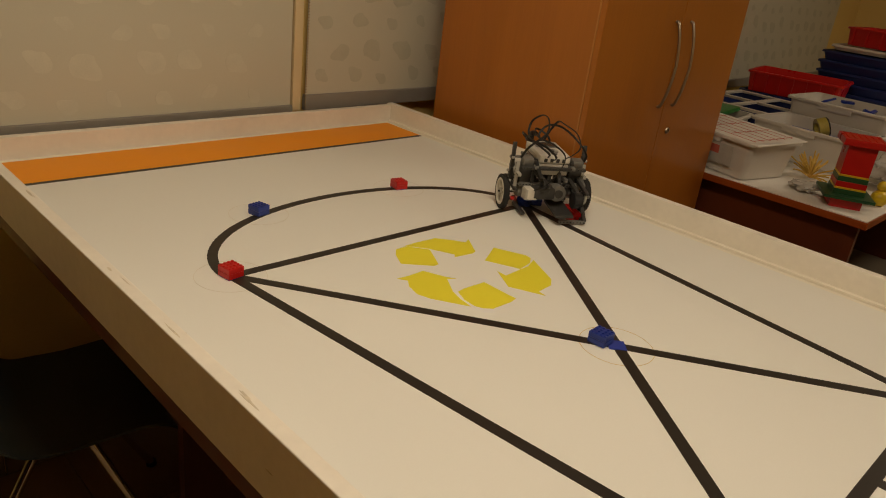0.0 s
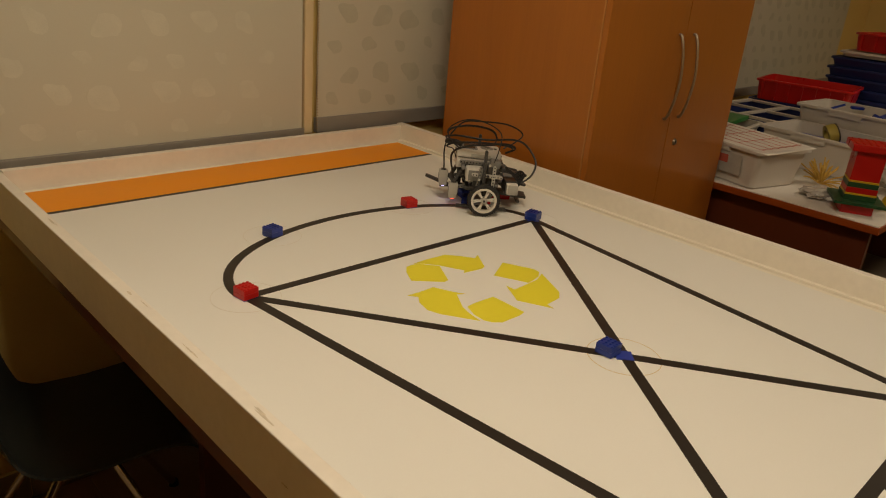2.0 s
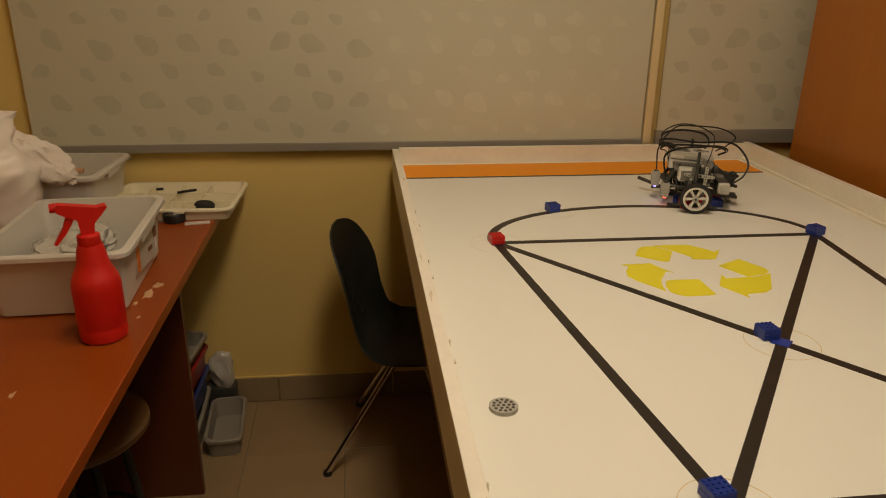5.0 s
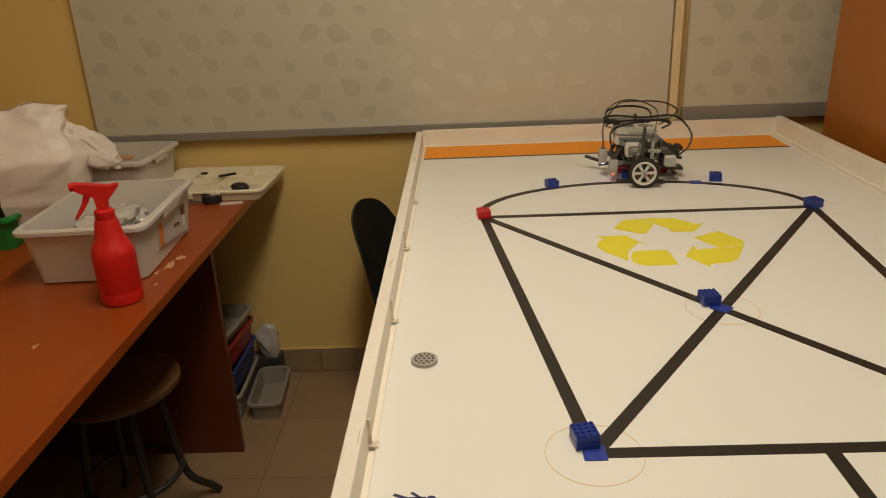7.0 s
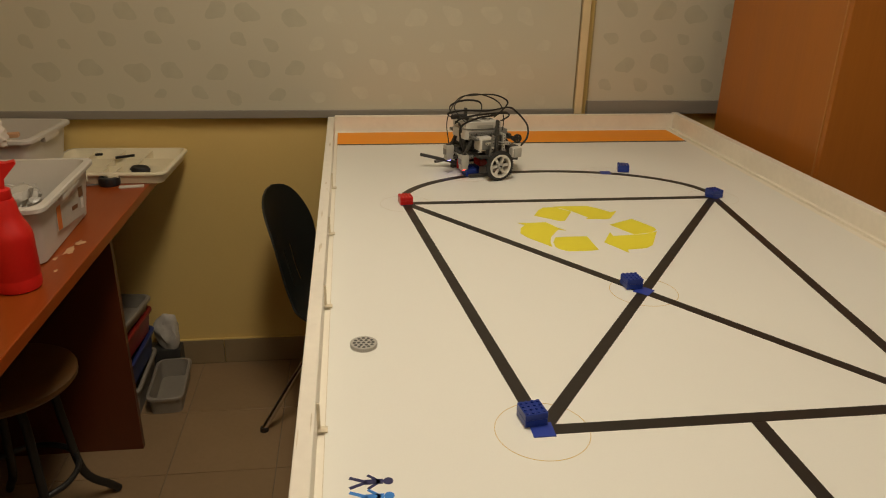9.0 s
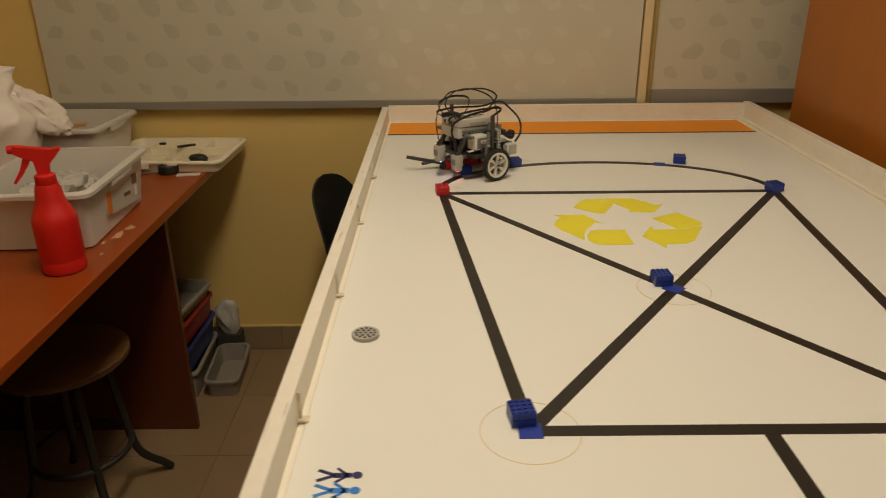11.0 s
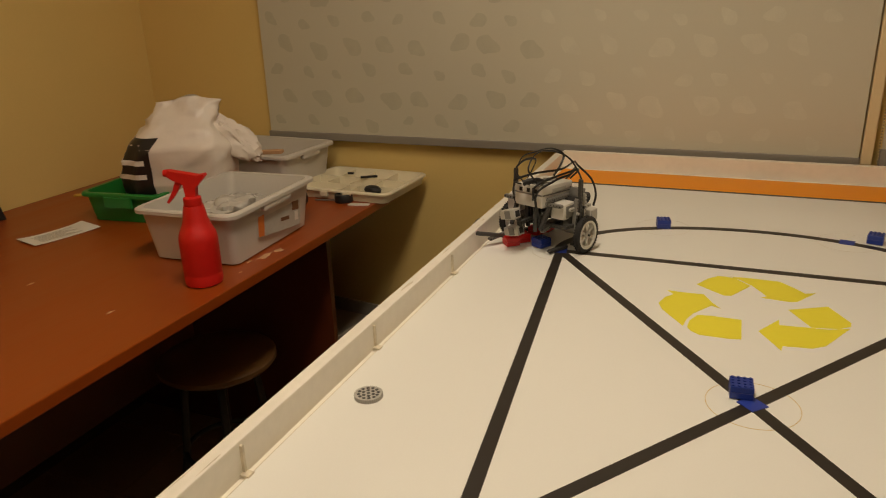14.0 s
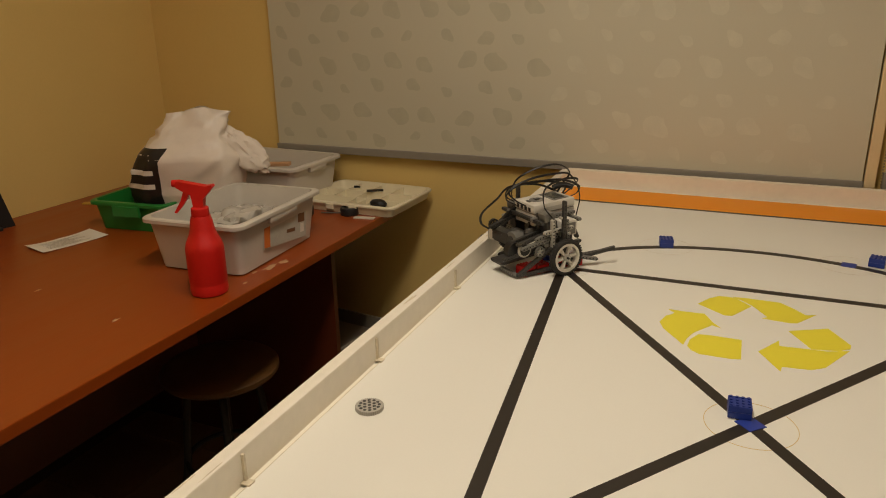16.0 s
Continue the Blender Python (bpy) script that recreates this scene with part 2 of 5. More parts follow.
def band(points, half, z0, z1, bm=None):
    """A flat strip of even width along a path on the mat."""
    bm = bm or bmesh.new()
    pts = [Vector((*p, 0)) for p in points]
    rows = []
    for i, p in enumerate(pts):
        d = (pts[min(i + 1, len(pts) - 1)] - pts[max(i - 1, 0)]).normalized()
        s = Vector((-d.y, d.x, 0)) * half
        rows.append([bm.verts.new((p + s + Vector((0, 0, z))) if k else (p - s + Vector((0, 0, z)))) for k, z in ((0, z0), (0, z1), (1, z1), (1, z0))])
    for a, b in zip(rows, rows[1:]):
        for k in range(3):
            bm.faces.new((a[k], b[k], b[k + 1], a[k + 1]))
    bmesh.ops.recalc_face_normals(bm, faces=bm.faces[:])
    return bm


def open_tray(w, d, h, wall, taper, rim, bm=None, rim_h=0.012, notch=0.0):
    """A tapered tray, open above: outer and inner skins, a rolled rim. Origin at the base's centre."""
    bm = bm or bmesh.new()

    def loop(sx, sy, z, rad, k=5, sag=0.0):
        vs = []
        for cx, cy, a0 in ((1, 1, 0), (-1, 1, 90), (-1, -1, 180), (1, -1, 270)):
            for i in range(k):
                a = radians(a0 + 90 * i / (k - 1))
                vs.append(bm.verts.new((cx * (sx - rad) + rad * math.cos(a), cy * (sy - rad) + rad * math.sin(a), z)))
        return vs
    b, t = 1 - taper, 1.0
    spec = [(w / 2 * b, d / 2 * b, 0, 0.02), (w / 2 * t, d / 2 * t, h - rim_h, 0.025), (w / 2 + rim, d / 2 + rim, h - rim_h, 0.03), (w / 2 + rim, d / 2 + rim, h - 0.003, 0.03),
            (w / 2 + rim - 0.003, d / 2 + rim - 0.003, h, 0.03), (w / 2 - wall, d / 2 - wall, h, 0.025), (w / 2 * b - wall, d / 2 * b - wall, wall, 0.02)]
    loops = [loop(*s) for s in spec]
    for a, c in zip(loops, loops[1:]):
        for i in range(len(a)):
            bm.faces.new((a[i], a[(i + 1) % len(a)], c[(i + 1) % len(a)], c[i]))
    bm.faces.new(loops[0][::-1])
    bm.faces.new(loops[-1])
    return bm


# ---- the room ----
def wall_piece(name, x0, x1, y0, y1, z0, z1, mat, label):
    return tagged(part(name, box(x0, x1, y0, y1, z0, z1), mat), label, "wall", kind="structure")


XL, XR, YB, YF = -1.93, 5.6, 0.875, -4.2
wall_piece("wall_north", XL - 0.2, XR + 0.2, YB, YB + 0.2, FZ - 0.1, CEIL, M_WALL, "cream-yellow painted plaster wall behind the blinds")
wall_piece("wall_west", XL - 0.2, XL, YF, YB, FZ - 0.1, CEIL, M_WALL, "cream-yellow painted plaster wall beside the desk")
wall_piece("wall_east", XR, XR + 0.2, YF, YB, FZ - 0.1, CEIL, M_WALL, "cream-yellow painted plaster end wall")
wall_piece("wall_south", XL - 0.2, XR + 0.2, YF - 0.2, YF, FZ - 0.1, CEIL, M_WALL, "plain cream painted wall")
tagged(part("ceiling", box(XL - 0.2, XR + 0.2, YF - 0.2, YB + 0.2, CEIL, CEIL + 0.1), M_CEIL), "plain off-white painted ceiling", "ceiling", kind="structure")
floor = tagged(part("floor", box(XL, XR, YF, YB, FZ - 0.1, FZ - 0.003), M_GROUT), "beige tiled floor with thin dark joints", "floor", kind="structure")
for lx, ly, lw, ld, watts in LAMPS:
    fix = empty("ceiling_light", pose(lx, ly, CEIL), "slim white ceiling light with a warm tube", "lamp", "ceiling lights")
    part("housing", box(-lw / 2 - 0.03, lw / 2 + 0.03, -ld / 2, ld / 2, -0.05, 0.0, 0.005), M_PWHITE, fix)
    part("diffuser", box(-lw / 2, lw / 2, -ld / 2 + 0.02, ld / 2 - 0.02, -0.07, -0.05, 0.004), M_TUBE, fix)
skirt = empty("baseboard", pose(0, 0, 0), "brownish tile skirting along the wall foot", "baseboard", kind="structure")
for i in range(14):
    part("skirting_tile", box(XL + 0.43 * i + 0.002, XL + 0.43 * i + 0.428, YB - 0.012, YB, FZ, FZ + 0.1, 0.0015), M_SKIRT, skirt)
part("skirting_top", box(XL, XR, YB - 0.009, YB - 0.001, FZ + 0.1, FZ + 0.104), M_WALL, skirt)


# ---- blinds and window frame ----
def leaf_outline(s, turn, veer):
    pts = []
    for i in range(14):
        a = i / 14 * 2 * math.pi
        r = 0.5 * (1 - 0.38 * math.cos(a)) * abs(math.sin(a / 2)) ** 0.35
        x, y = s * (0.62 * math.cos(a) * (0.75 + 0.25 * abs(math.cos(a)))), s * 0.40 * math.sin(a) * (1 + 0.35 * math.cos(a)) * (1 + 0.10 * math.cos(5 * a))
        c, q = math.cos(turn), math.sin(turn)
        pts.append((c * x - q * y + veer * y * 0.2, q * x + c * y))
    return pts


def blind(x0, x1, z0, rail_h, seed, label, backlit=(9, 9)):
    rng = random.Random(seed)
    top = CEIL - 0.15
    b = empty("roller_blind", pose((x0 + x1) / 2, 0.85, z0), label, "blind", "window blinds")
    hw = (x1 - x0) / 2
    part("fabric", box(-hw, hw, -0.002, 0.0, 0.0, top - z0), M_BLIND, b)
    part("bottom_rail", box(-hw - 0.004, hw + 0.004, -0.012, 0.008, -rail_h, 0.003, 0.003), M_RAIL, b, "grey aluminium bottom rail")
    part("roller", cyl(0.03, 0.03, -hw, hw, 16, turn=pose(0, 0.0, top - z0, 0, 90, 0)), M_RAIL, b)
    bm, pale = bmesh.new(), bmesh.new()
    px, pz = 0.132, 0.088
    k = 0
    z = 0.05
    while z < min(top - z0 - 0.06, 1.35):
        x = -hw + 0.05 + (0.066 if k % 2 else 0.0)
        while x < hw - 0.05:
            s = rng.uniform(0.058, 0.074) if k % 2 else rng.uniform(0.036, 0.052)
            jx, jz = x + rng.uniform(-0.02, 0.02), z + rng.uniform(-0.014, 0.014)
            made = plate(leaf_outline(s, rng.choice((-0.7, -0.5, 0.4, 2.4, 2.7)) + rng.uniform(-0.2, 0.2), rng.uniform(-1, 1)), 0, 0.0006)
            bmesh.ops.transform(made, matrix=Matrix.Translation((jx, -0.0022, jz)) @ pose(0, 0, 0, 90, 0, 0), verts=made.verts)
            me = bpy.data.meshes.new("leaf")
            made.to_mesh(me)
            made.free()
            # leaves inside the span take the paler colour that stands for backlight
            (pale if backlit[0] < jx + (x0 + x1) / 2 < backlit[1] else bm).from_mesh(me)
            bpy.data.meshes.remove(me)
            x += px
        z += pz
        k += 1
    tagged(part("leaf_print", bm, M_LEAF, b, "small grey-green leaves printed on the fabric"), kind="stuff")
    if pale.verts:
        tagged(part("backlit_leaf_print", pale, M_LITLEAF, b, "printed leaves, coloured paler for light from behind the fabric"), kind="stuff")
    return b


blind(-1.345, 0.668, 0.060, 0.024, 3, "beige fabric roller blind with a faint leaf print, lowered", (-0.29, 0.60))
blind(0.722, 2.72, 0.088, 0.045, 5, "narrower beige leaf-print roller blind beside the cabinet, lowered")
blind(2.78, 5.1, 0.02, 0.045, 7, "beige leaf-print roller blind behind the storage desk, lowered")
mull = empty("window_1", pose(0.69, 0.86, 0.0), "cream window mullion strip between two blinds", "window frame", kind="structure")
part("mullion", box(-0.017, 0.012, -0.02, 0.013, 0.045, CEIL - 0.1, 0.003), M_FRAME, mull)
bm = bmesh.new()
for i in range(190):
    bmesh.ops.create_icosphere(bm, subdivisions=1, radius=0.0028, matrix=Matrix.Translation((0.024, -0.028, 0.06 + i * 0.0085)))
tagged(part("bead_chain", bm, M_CHAIN, mull, "hanging bead chain of the blind"), kind="stuff")


# ---- playing field on its table ----
IX0, IX1, IY0, IY1 = -0.182, 1.030, -1.56, 0.792
WT, WH, RB = 0.022, 0.046, -0.060
field = empty("playing_field", pose(0, 0, 0), "white-painted wooden robot playing field with a raised rim", "playing field")
part("base_board", box(IX0 - 0.001, IX1 + 0.001, IY0 - 0.001, IY1 + 0.001, -0.028, -0.003), M_WHITE, field)
part("rim", box(IX0 - WT, IX0, IY0 - WT, IY1 + WT, RB, WH, 0.002), M_SIDE, field, "scuffed white side rim")
part("rim", box(IX1, IX1 + WT, IY0 - WT, IY1 + WT, RB, WH + 0.009, 0.002), M_SIDE, field)
part("rim", box(IX0, IX1, IY1, IY1 + WT, RB, WH + 0.005, 0.002), M_SIDE, field)
part("rim", box(IX0, IX1, IY0 - WT, IY0, RB, WH - 0.001, 0.002), M_SIDE, field)
part("foot_bead", box(IX1 - 0.012, IX1, IY0, IY1, -0.003, 0.004, 0.002), M_WHITE, field)
for i, y in enumerate((0.14, -0.198, -0.55, -0.905, -1.26)):
    part("joint_fillet", box(IX0 - 0.001, IX0 + 0.004, y - 0.002, y + 0.002, 0.0, WH - 0.006), M_SCUFF, field, "dried glue line in the rim")
    part("corner_clip", box(IX0, IX0 + 0.013, y - 0.008, y + 0.004, 0.0, 0.0025), M_SCUFF, field)
rng = random.Random(21)
bm = bmesh.new()
for i in range(16):
    y, z = rng.uniform(-1.5, 0.6), rng.uniform(-0.02, WH - 0.002)
    on_top = rng.random() < 0.65
    n, sx, sy = 9, rng.uniform(0.0008, 0.0028), rng.uniform(0.006, 0.028)
    pts = [(sx * math.cos(2 * math.pi * k / n) * rng.uniform(0.5, 1.1), sy * math.sin(2 * math.pi * k / n) * rng.uniform(0.5, 1.1)) for k in range(n)]
    one = plate(pts, 0, 0.0004)
    place = Matrix.Translation((IX0 - WT / 2 + rng.uniform(-0.008, 0.008), y, WH)) if on_top else Matrix.Translation((IX0 - WT, y, z)) @ pose(0, 0, 0, 0, -90, 0)
    bmesh.ops.transform(one, matrix=place, verts=one.verts)
    me = bpy.data.meshes.new("chip")
    one.to_mesh(me)
    one.free()
    bm.from_mesh(me)
    bpy.data.meshes.remove(me)
tagged(part("chipped_paint", bm, M_SCUFF, field, "small chips and stains on the rim"), kind="stuff")

game_mat = empty("game_mat", pose(0, 0, 0), "white printed vinyl mat with black lines on the playing field", "mat")
MX0, MX1, MY1 = -0.172, 0.996, 0.766
part("vinyl_sheet", box(MX0, MX1, IY0 + 0.01, MY1, -0.003, 0.0), M_MAT, game_mat)
Z1 = 0.0006
# dark strip that draws the shadow line along the sheet's left edge
part("edge_shadow_strip", box(MX0 - 0.0009, MX0 - 0.0001, IY0 + 0.01, MY1, -0.003, 0.0003), M_SCUFF, game_mat, "thin strip coloured as the shadow line at the sheet's edge")
part("start_strip", box(MX0, MX1, 0.606, MY1, 0.0, Z1), M_ORANGE, game_mat, "orange printed strip along the mat's end")
part("strip_line", box(MX0, MX1, 0.594, 0.606, 0.0, Z1), M_LINE, game_mat)
NL, NR, FL_, FR_ = (0.107, -0.934), (0.693, -0.934), (0.0, 0.0), (0.8, 0.0)


def line(a, b, z, half=0.01):
    part("printed_line", band([a, b], half, 0.0, z), M_LINE, game_mat)


line(FL_, FR_, 0.00050)
line(FL_, NL, 0.00058)
line(FL_, NR, 0.00066)
line(FR_, NL, 0.00074)
line(FR_, NR, 0.00082)
line((0.097, -0.934), (0.703, -0.934), 0.00090)
line((0.4, -0.934), (0.4, -1.3), 0.00054)
arc = [(0.4 + 0.408 * math.cos(a), 0.012 + 0.249 * math.sin(a)) for a in [math.pi * i / 48 for i in range(49)]]
part("printed_arc", band(arc, 0.0095, 0.0, 0.0010), M_LINE, game_mat)


def ring(cx, cy, mat, r=0.062):
    part("printed_ring", band([(cx + r * math.cos(2 * math.pi * i / 64), cy + r * math.sin(2 * math.pi * i / 64)) for i in range(65)], 0.00045, 0.0, 0.00035), mat, game_mat)


def square(cx, cy, turn):
    part("printed_square", box(cx - 0.0148, cx + 0.0148, cy - 0.0148, cy + 0.0148, 0.0, 0.0014, turn=Matrix.Translation((cx, cy, 0)) @ pose(0, 0, 0, 0, 0, turn) @ Matrix.Translation((-cx, -cy, 0))), M_BLUEP, game_mat)


for cx, cy, turn in ((0, 0, 8), (0.8, 0, 38), (0.4, -0.537, 45), (0.107, -0.934, 0), (0.693, -0.934, 0), (0.196, 0.236, 12), (0.590, 0.236, -10)):
    ring(cx, cy, M_RING if cy < -0.1 else M_FAINT)
    square(cx, cy, turn)


# recycling mark: bent arrows round a centre
def recycle_arrow(points):
    part("recycling_arrow", plate(points, 0.0, Z1), M_YELLOW, game_mat, "yellow recycling arrow print")


recycle_arrow([(0.297, -0.111), (0.316, -0.074), (0.333, -0.055), (0.349, -0.053), (0.365, -0.057), (0.394, -0.089), (0.361, -0.15), (0.348, -0.152)])
recycle_arrow([(0.357, -0.05), (0.39, -0.048), (0.446, -0.05), (0.47, -0.074), (0.489, -0.099), (0.507, -0.09), (0.473, -0.143), (0.461, -0.147), (0.413, -0.142), (0.423, -0.133), (0.396, -0.085), (0.375, -0.062)])
recycle_arrow([(0.247, -0.158), (0.275, -0.16), (0.313, -0.158), (0.331, -0.196), (0.345, -0.215), (0.329, -0.207), (0.301, -0.251), (0.292, -0.279), (0.288, -0.309), (0.247, -0.25), (0.238, -0.224), (0.246, -0.193), (0.26, -0.174)])
recycle_arrow([(0.309, -0.256), (0.329, -0.253), (0.381, -0.254), (0.382, -0.332), (0.365, -0.336), (0.317, -0.336), (0.302, -0.325), (0.295, -0.311), (0.297, -0.284)])
recycle_arrow([(0.457, -0.185), (0.523, -0.149), (0.554, -0.211), (0.552, -0.226), (0.533, -0.241), (0.491, -0.25)])
recycle_arrow([(0.408, -0.291), (0.441, -0.233), (0.441, -0.256), (0.486, -0.252), (0.516, -0.25), (0.55, -0.235), (0.508, -0.315), (0.487, -0.331), (0.444, -0.336), (0.441, -0.354)])

# little printed figures at the mat's edge
for i, (cx, cy, col) in enumerate(((-0.118, -1.012, (0.02, 0.02, 0.09)), (-0.118, -1.037, (0.03, 0.20, 0.62)), (-0.117, -1.058, (0.02, 0.10, 0.03)), (-0.116, -1.080, (0.12, 0.45, 0.02)))):
    ink = material("figure_ink", col, 0.45)
    bm = plate([(cx + 0.021 + 0.006 * math.cos(k * math.pi / 6), cy + 0.006 * math.sin(k * math.pi / 6)) for k in range(12)], 0, Z1)
    band([(cx + 0.015, cy), (cx - 0.006, cy)], 0.004, 0, Z1, bm)
    for dy in (-1, 1):
        band([(cx - 0.004, cy), (cx - 0.024, cy + dy * 0.009)], 0.0022, 0, Z1, bm)
        band([(cx + 0.011, cy), (cx - 0.003, cy + dy * 0.012)], 0.0018, 0, Z1, bm)
    part("printed_figure", bm, ink, game_mat, "small stick figure print")

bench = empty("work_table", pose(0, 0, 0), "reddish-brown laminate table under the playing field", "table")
part("tabletop", box(IX0 - 0.02, IX1 + 0.02, IY0 - 0.02, IY1 + 0.015, -0.092, -0.0605, 0.002), M_DESKSHADE, bench)
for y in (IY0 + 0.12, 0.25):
    part("end_panel", box(0.02, 0.84, y, y + 0.025, FZ, -0.092), M_DESKSHADE, bench)
part("apron", box(0.40, 0.42, IY0 + 0.145, 0.25, FZ + 0.3, -0.092), M_DESKSHADE, bench)


# ---- cabinet ----
def cabinet():
    x0, x1, y0, y1, z1 = 1.145, 1.990, 0.100, 0.705, 0.98
    c = empty("tall_cabinet", pose((x0 + x1) / 2, (y0 + y1) / 2, FZ), "tall orange-brown wood-veneer cabinet with two closed doors", "cabinet")
    w, d, h = (x1 - x0) / 2, (y1 - y0) / 2, z1 - FZ
    part("plinth", box(-w + 0.01, w - 0.01, -d + 0.03, d, 0, 0.07), M_DESKSHADE, c)
    part("side_panel", box(-w, -w + 0.02, -d + 0.022, d, 0.07, h, 0.001), M_CAB, c)
    part("side_panel", box(w - 0.02, w, -d + 0.022, d, 0.07, h, 0.001), M_CAB, c)
    part("top_panel", box(-w + 0.02, w - 0.02, -d + 0.022, d, h - 0.02, h), M_CAB, c)
    part("back_panel", box(-w + 0.02, w - 0.02, d - 0.012, d - 0.004, 0.07, h - 0.02), M_CAB, c)
    part("edge_strip", box(-w - 0.001, -w + 0.02, -d + 0.018, -d + 0.0225, 0.07, h), M_CABEDGE, c)
    for s in (-1, 1):
        a, b = (-w + 0.002, -0.0015) if s < 0 else (0.0015, w - 0.002)
        door = part("door", box(a, b, -d, -d + 0.018, 0.075, h - 0.003, 0.0015), M_CAB, c)
        hx = s * 0.044
        pts = [(hx, -d - 0.002, 1.105), (hx, -d - 0.012, 1.112), (hx, -d - 0.026, 1.16), (hx, -d - 0.034, 1.235), (hx, -d - 0.026, 1.31), (hx, -d - 0.012, 1.358), (hx, -d - 0.002, 1.365)]
        part("handle", tube(pts, 0.0045, 10), M_BRASS, door, "bowed steel handle", smooth=True)
    lock = part("lock", cyl(0.011, 0.009, 0, 0.006, 20, turn=pose(0.058, -d, 1.02, 90, 0, 0)), M_BRASS, c, "round steel keyhole", smooth=True)
    part("key_slot", box(0.0565, 0.0595, -d - 0.0068, -d - 0.0055, 1.015, 1.025), M_BLACKP, lock)
    return c


cabinet()


# ---- desk along the west wall ----
DZ = -0.10
desk = empty("side_desk", pose(0, 0, FZ), "long cherry-red laminate desk along the yellow wall", "desk")
part("desktop", box(XL + 0.005, -0.746, -2.3, 0.862, DZ - 0.028 - FZ, DZ - FZ, 0.003), M_DESK, desk)
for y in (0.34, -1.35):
    part("end_panel", box(XL + 0.01, -0.822, y, y + 0.022, 0, DZ - 0.028 - FZ, 0.001), M_DESKSHADE, desk)
part("back_panel", box(XL + 0.5, XL + 0.52, -1.328, 0.34, 0.25, DZ - 0.028 - FZ), M_DESKSHADE, desk)
rng = random.Random(4)
bm = bmesh.new()
for cx, cy, s in ((-0.80, 0.0, 0.03), (-0.79, 0.05, 0.022), (-0.815, -0.05, 0.015), (-0.92, -0.42, 0.012), (-0.79, -0.12, 0.01), (-0.86, 0.10, 0.012), (-1.25, -0.35, 0.01)):
    pts = [(cx + s * 0.5 * math.cos(2 * math.pi * k / 12) * rng.uniform(0.4, 1.2), cy + s * math.sin(2 * math.pi * k / 12) * rng.uniform(0.4, 1.2)) for k in range(12)]
    plate(pts, DZ - FZ, DZ - FZ + 0.0004, bm)
tagged(part("glue_stain", bm, M_DRIED, desk, "pale dried glue stains on the top"), kind="stuff")


# ---- on the side desk ----
def storage_tote(name, w, d, h, m, label, mat=None, group="storage totes"):
    t = empty(name, m, label, "storage tote", group)
    part("tub", open_tray(w, d, h, 0.003, 0.10, 0.014), mat or M_TOTE, t, smooth=True)
    for s in (-1, 1):
        part("grip_lip", box(s * (w / 2 + 0.004) - 0.008, s * (w / 2 + 0.004) + 0.008, -d * 0.17, d * 0.17, h - 0.03, h - 0.011, 0.004), mat or M_TOTE, t, smooth=True)
        part("foot_rib", box(-w * 0.36, w * 0.36, s * d * 0.36 - 0.012, s * d * 0.36 + 0.012, -0.004, 0.003, 0.001), mat or M_TOTE, t)
    return t


def side_label(parent, w, h, m):
    lab = part("label", box(-w / 2, w / 2, -0.0008, 0, 0, h, turn=m), M_LABEL, parent, "printed paper label")
    part("orange_panel", box(-w / 2 + 0.002, -w / 2 + 0.03, -0.0016, -0.0009, 0.002, h - 0.002, turn=m), M_ORLABEL, lab)
    part("text_bar", box(w * 0.02, w * 0.22, -0.0016, -0.0009, h * 0.3, h * 0.42, turn=m), M_BROWN, lab)
    part("picture_patch", box(w * 0.3, w * 0.46, -0.0016, -0.0009, h * 0.55, h * 0.85, turn=m), M_BROWN, lab)
    part("picture_patch", box(w * 0.36, w * 0.44, -0.0016, -0.0009, h * 0.2, h * 0.5, turn=m), M_PAPER, lab)


tote = storage_tote("storage_tote", 0.285, 0.405, 0.142, pose(-0.96, 0.085, DZ + 0.004, 0, 0, 3), "white plastic storage tote with parts inside, on the desk")
side_label(tote, 0.22, 0.085, pose(0.1375, 0.02, 0.03, 0, 7, 90))
bm = bmesh.new()
rng = random.Random(8)
for i in range(7):
    w, d = rng.uniform(0.05, 0.09), rng.uniform(0.03, 0.06)
    box(-w / 2, w / 2, -d / 2, d / 2, 0, 0.004, 0, bm, pose(rng.uniform(-0.07, 0.07), rng.uniform(-0.12, 0.1), 0.02 + i * 0.007, rng.uniform(-35, 35), rng.uniform(-25, 25), rng.uniform(0, 180)))
part("leaflet_pile", bm, M_PAPER, tote, "crumpled leaflets and clear bags")
part("leaflet_print", tube([(0.0, -0.035, 0.098), (0.018, -0.02, 0.101), (0.02, 0.0, 0.1), (0.0, 0.006, 0.1), (-0.008, -0.01, 0.1)], 0.0022, 6), M_PRINT, tote)

tote_b = storage_tote("storage_tote", 0.395, 0.285, 0.142, pose(-1.255, 0.665, DZ + 0.004, 0, 0, -3), "white plastic storage tote by the wall on the desk")
lab = part("label", box(-0.16, 0.12, -0.0008, 0, 0, 0.075, turn=pose(0.0, -0.136, 0.035, -7, 0, 0)), M_DGREY, tote_b, "dark printed paper label")
part("picture_patch", box(0.03, 0.09, -0.0016, -0.0009, 0.02, 0.06, turn=pose(0.0, -0.136, 0.035, -7, 0, 0)), M_BROWN, lab)
part("wooden_offcut", box(-0.07, 0.07, -0.012, 0.012, 0, 0.012, 0.002, turn=pose(0.09, -0.11, 0.138, 4, -3, 12)), M_DRIED, tote_b)

green = empty("green_tray", pose(-1.43, 0.30, DZ + 0.001, 0, 0, 6), "bright green plastic tray holding a carrier bag", "tray")
part("tub", open_tray(0.27, 0.36, 0.095, 0.003, 0.08, 0.012), M_GREEN, green, smooth=True)
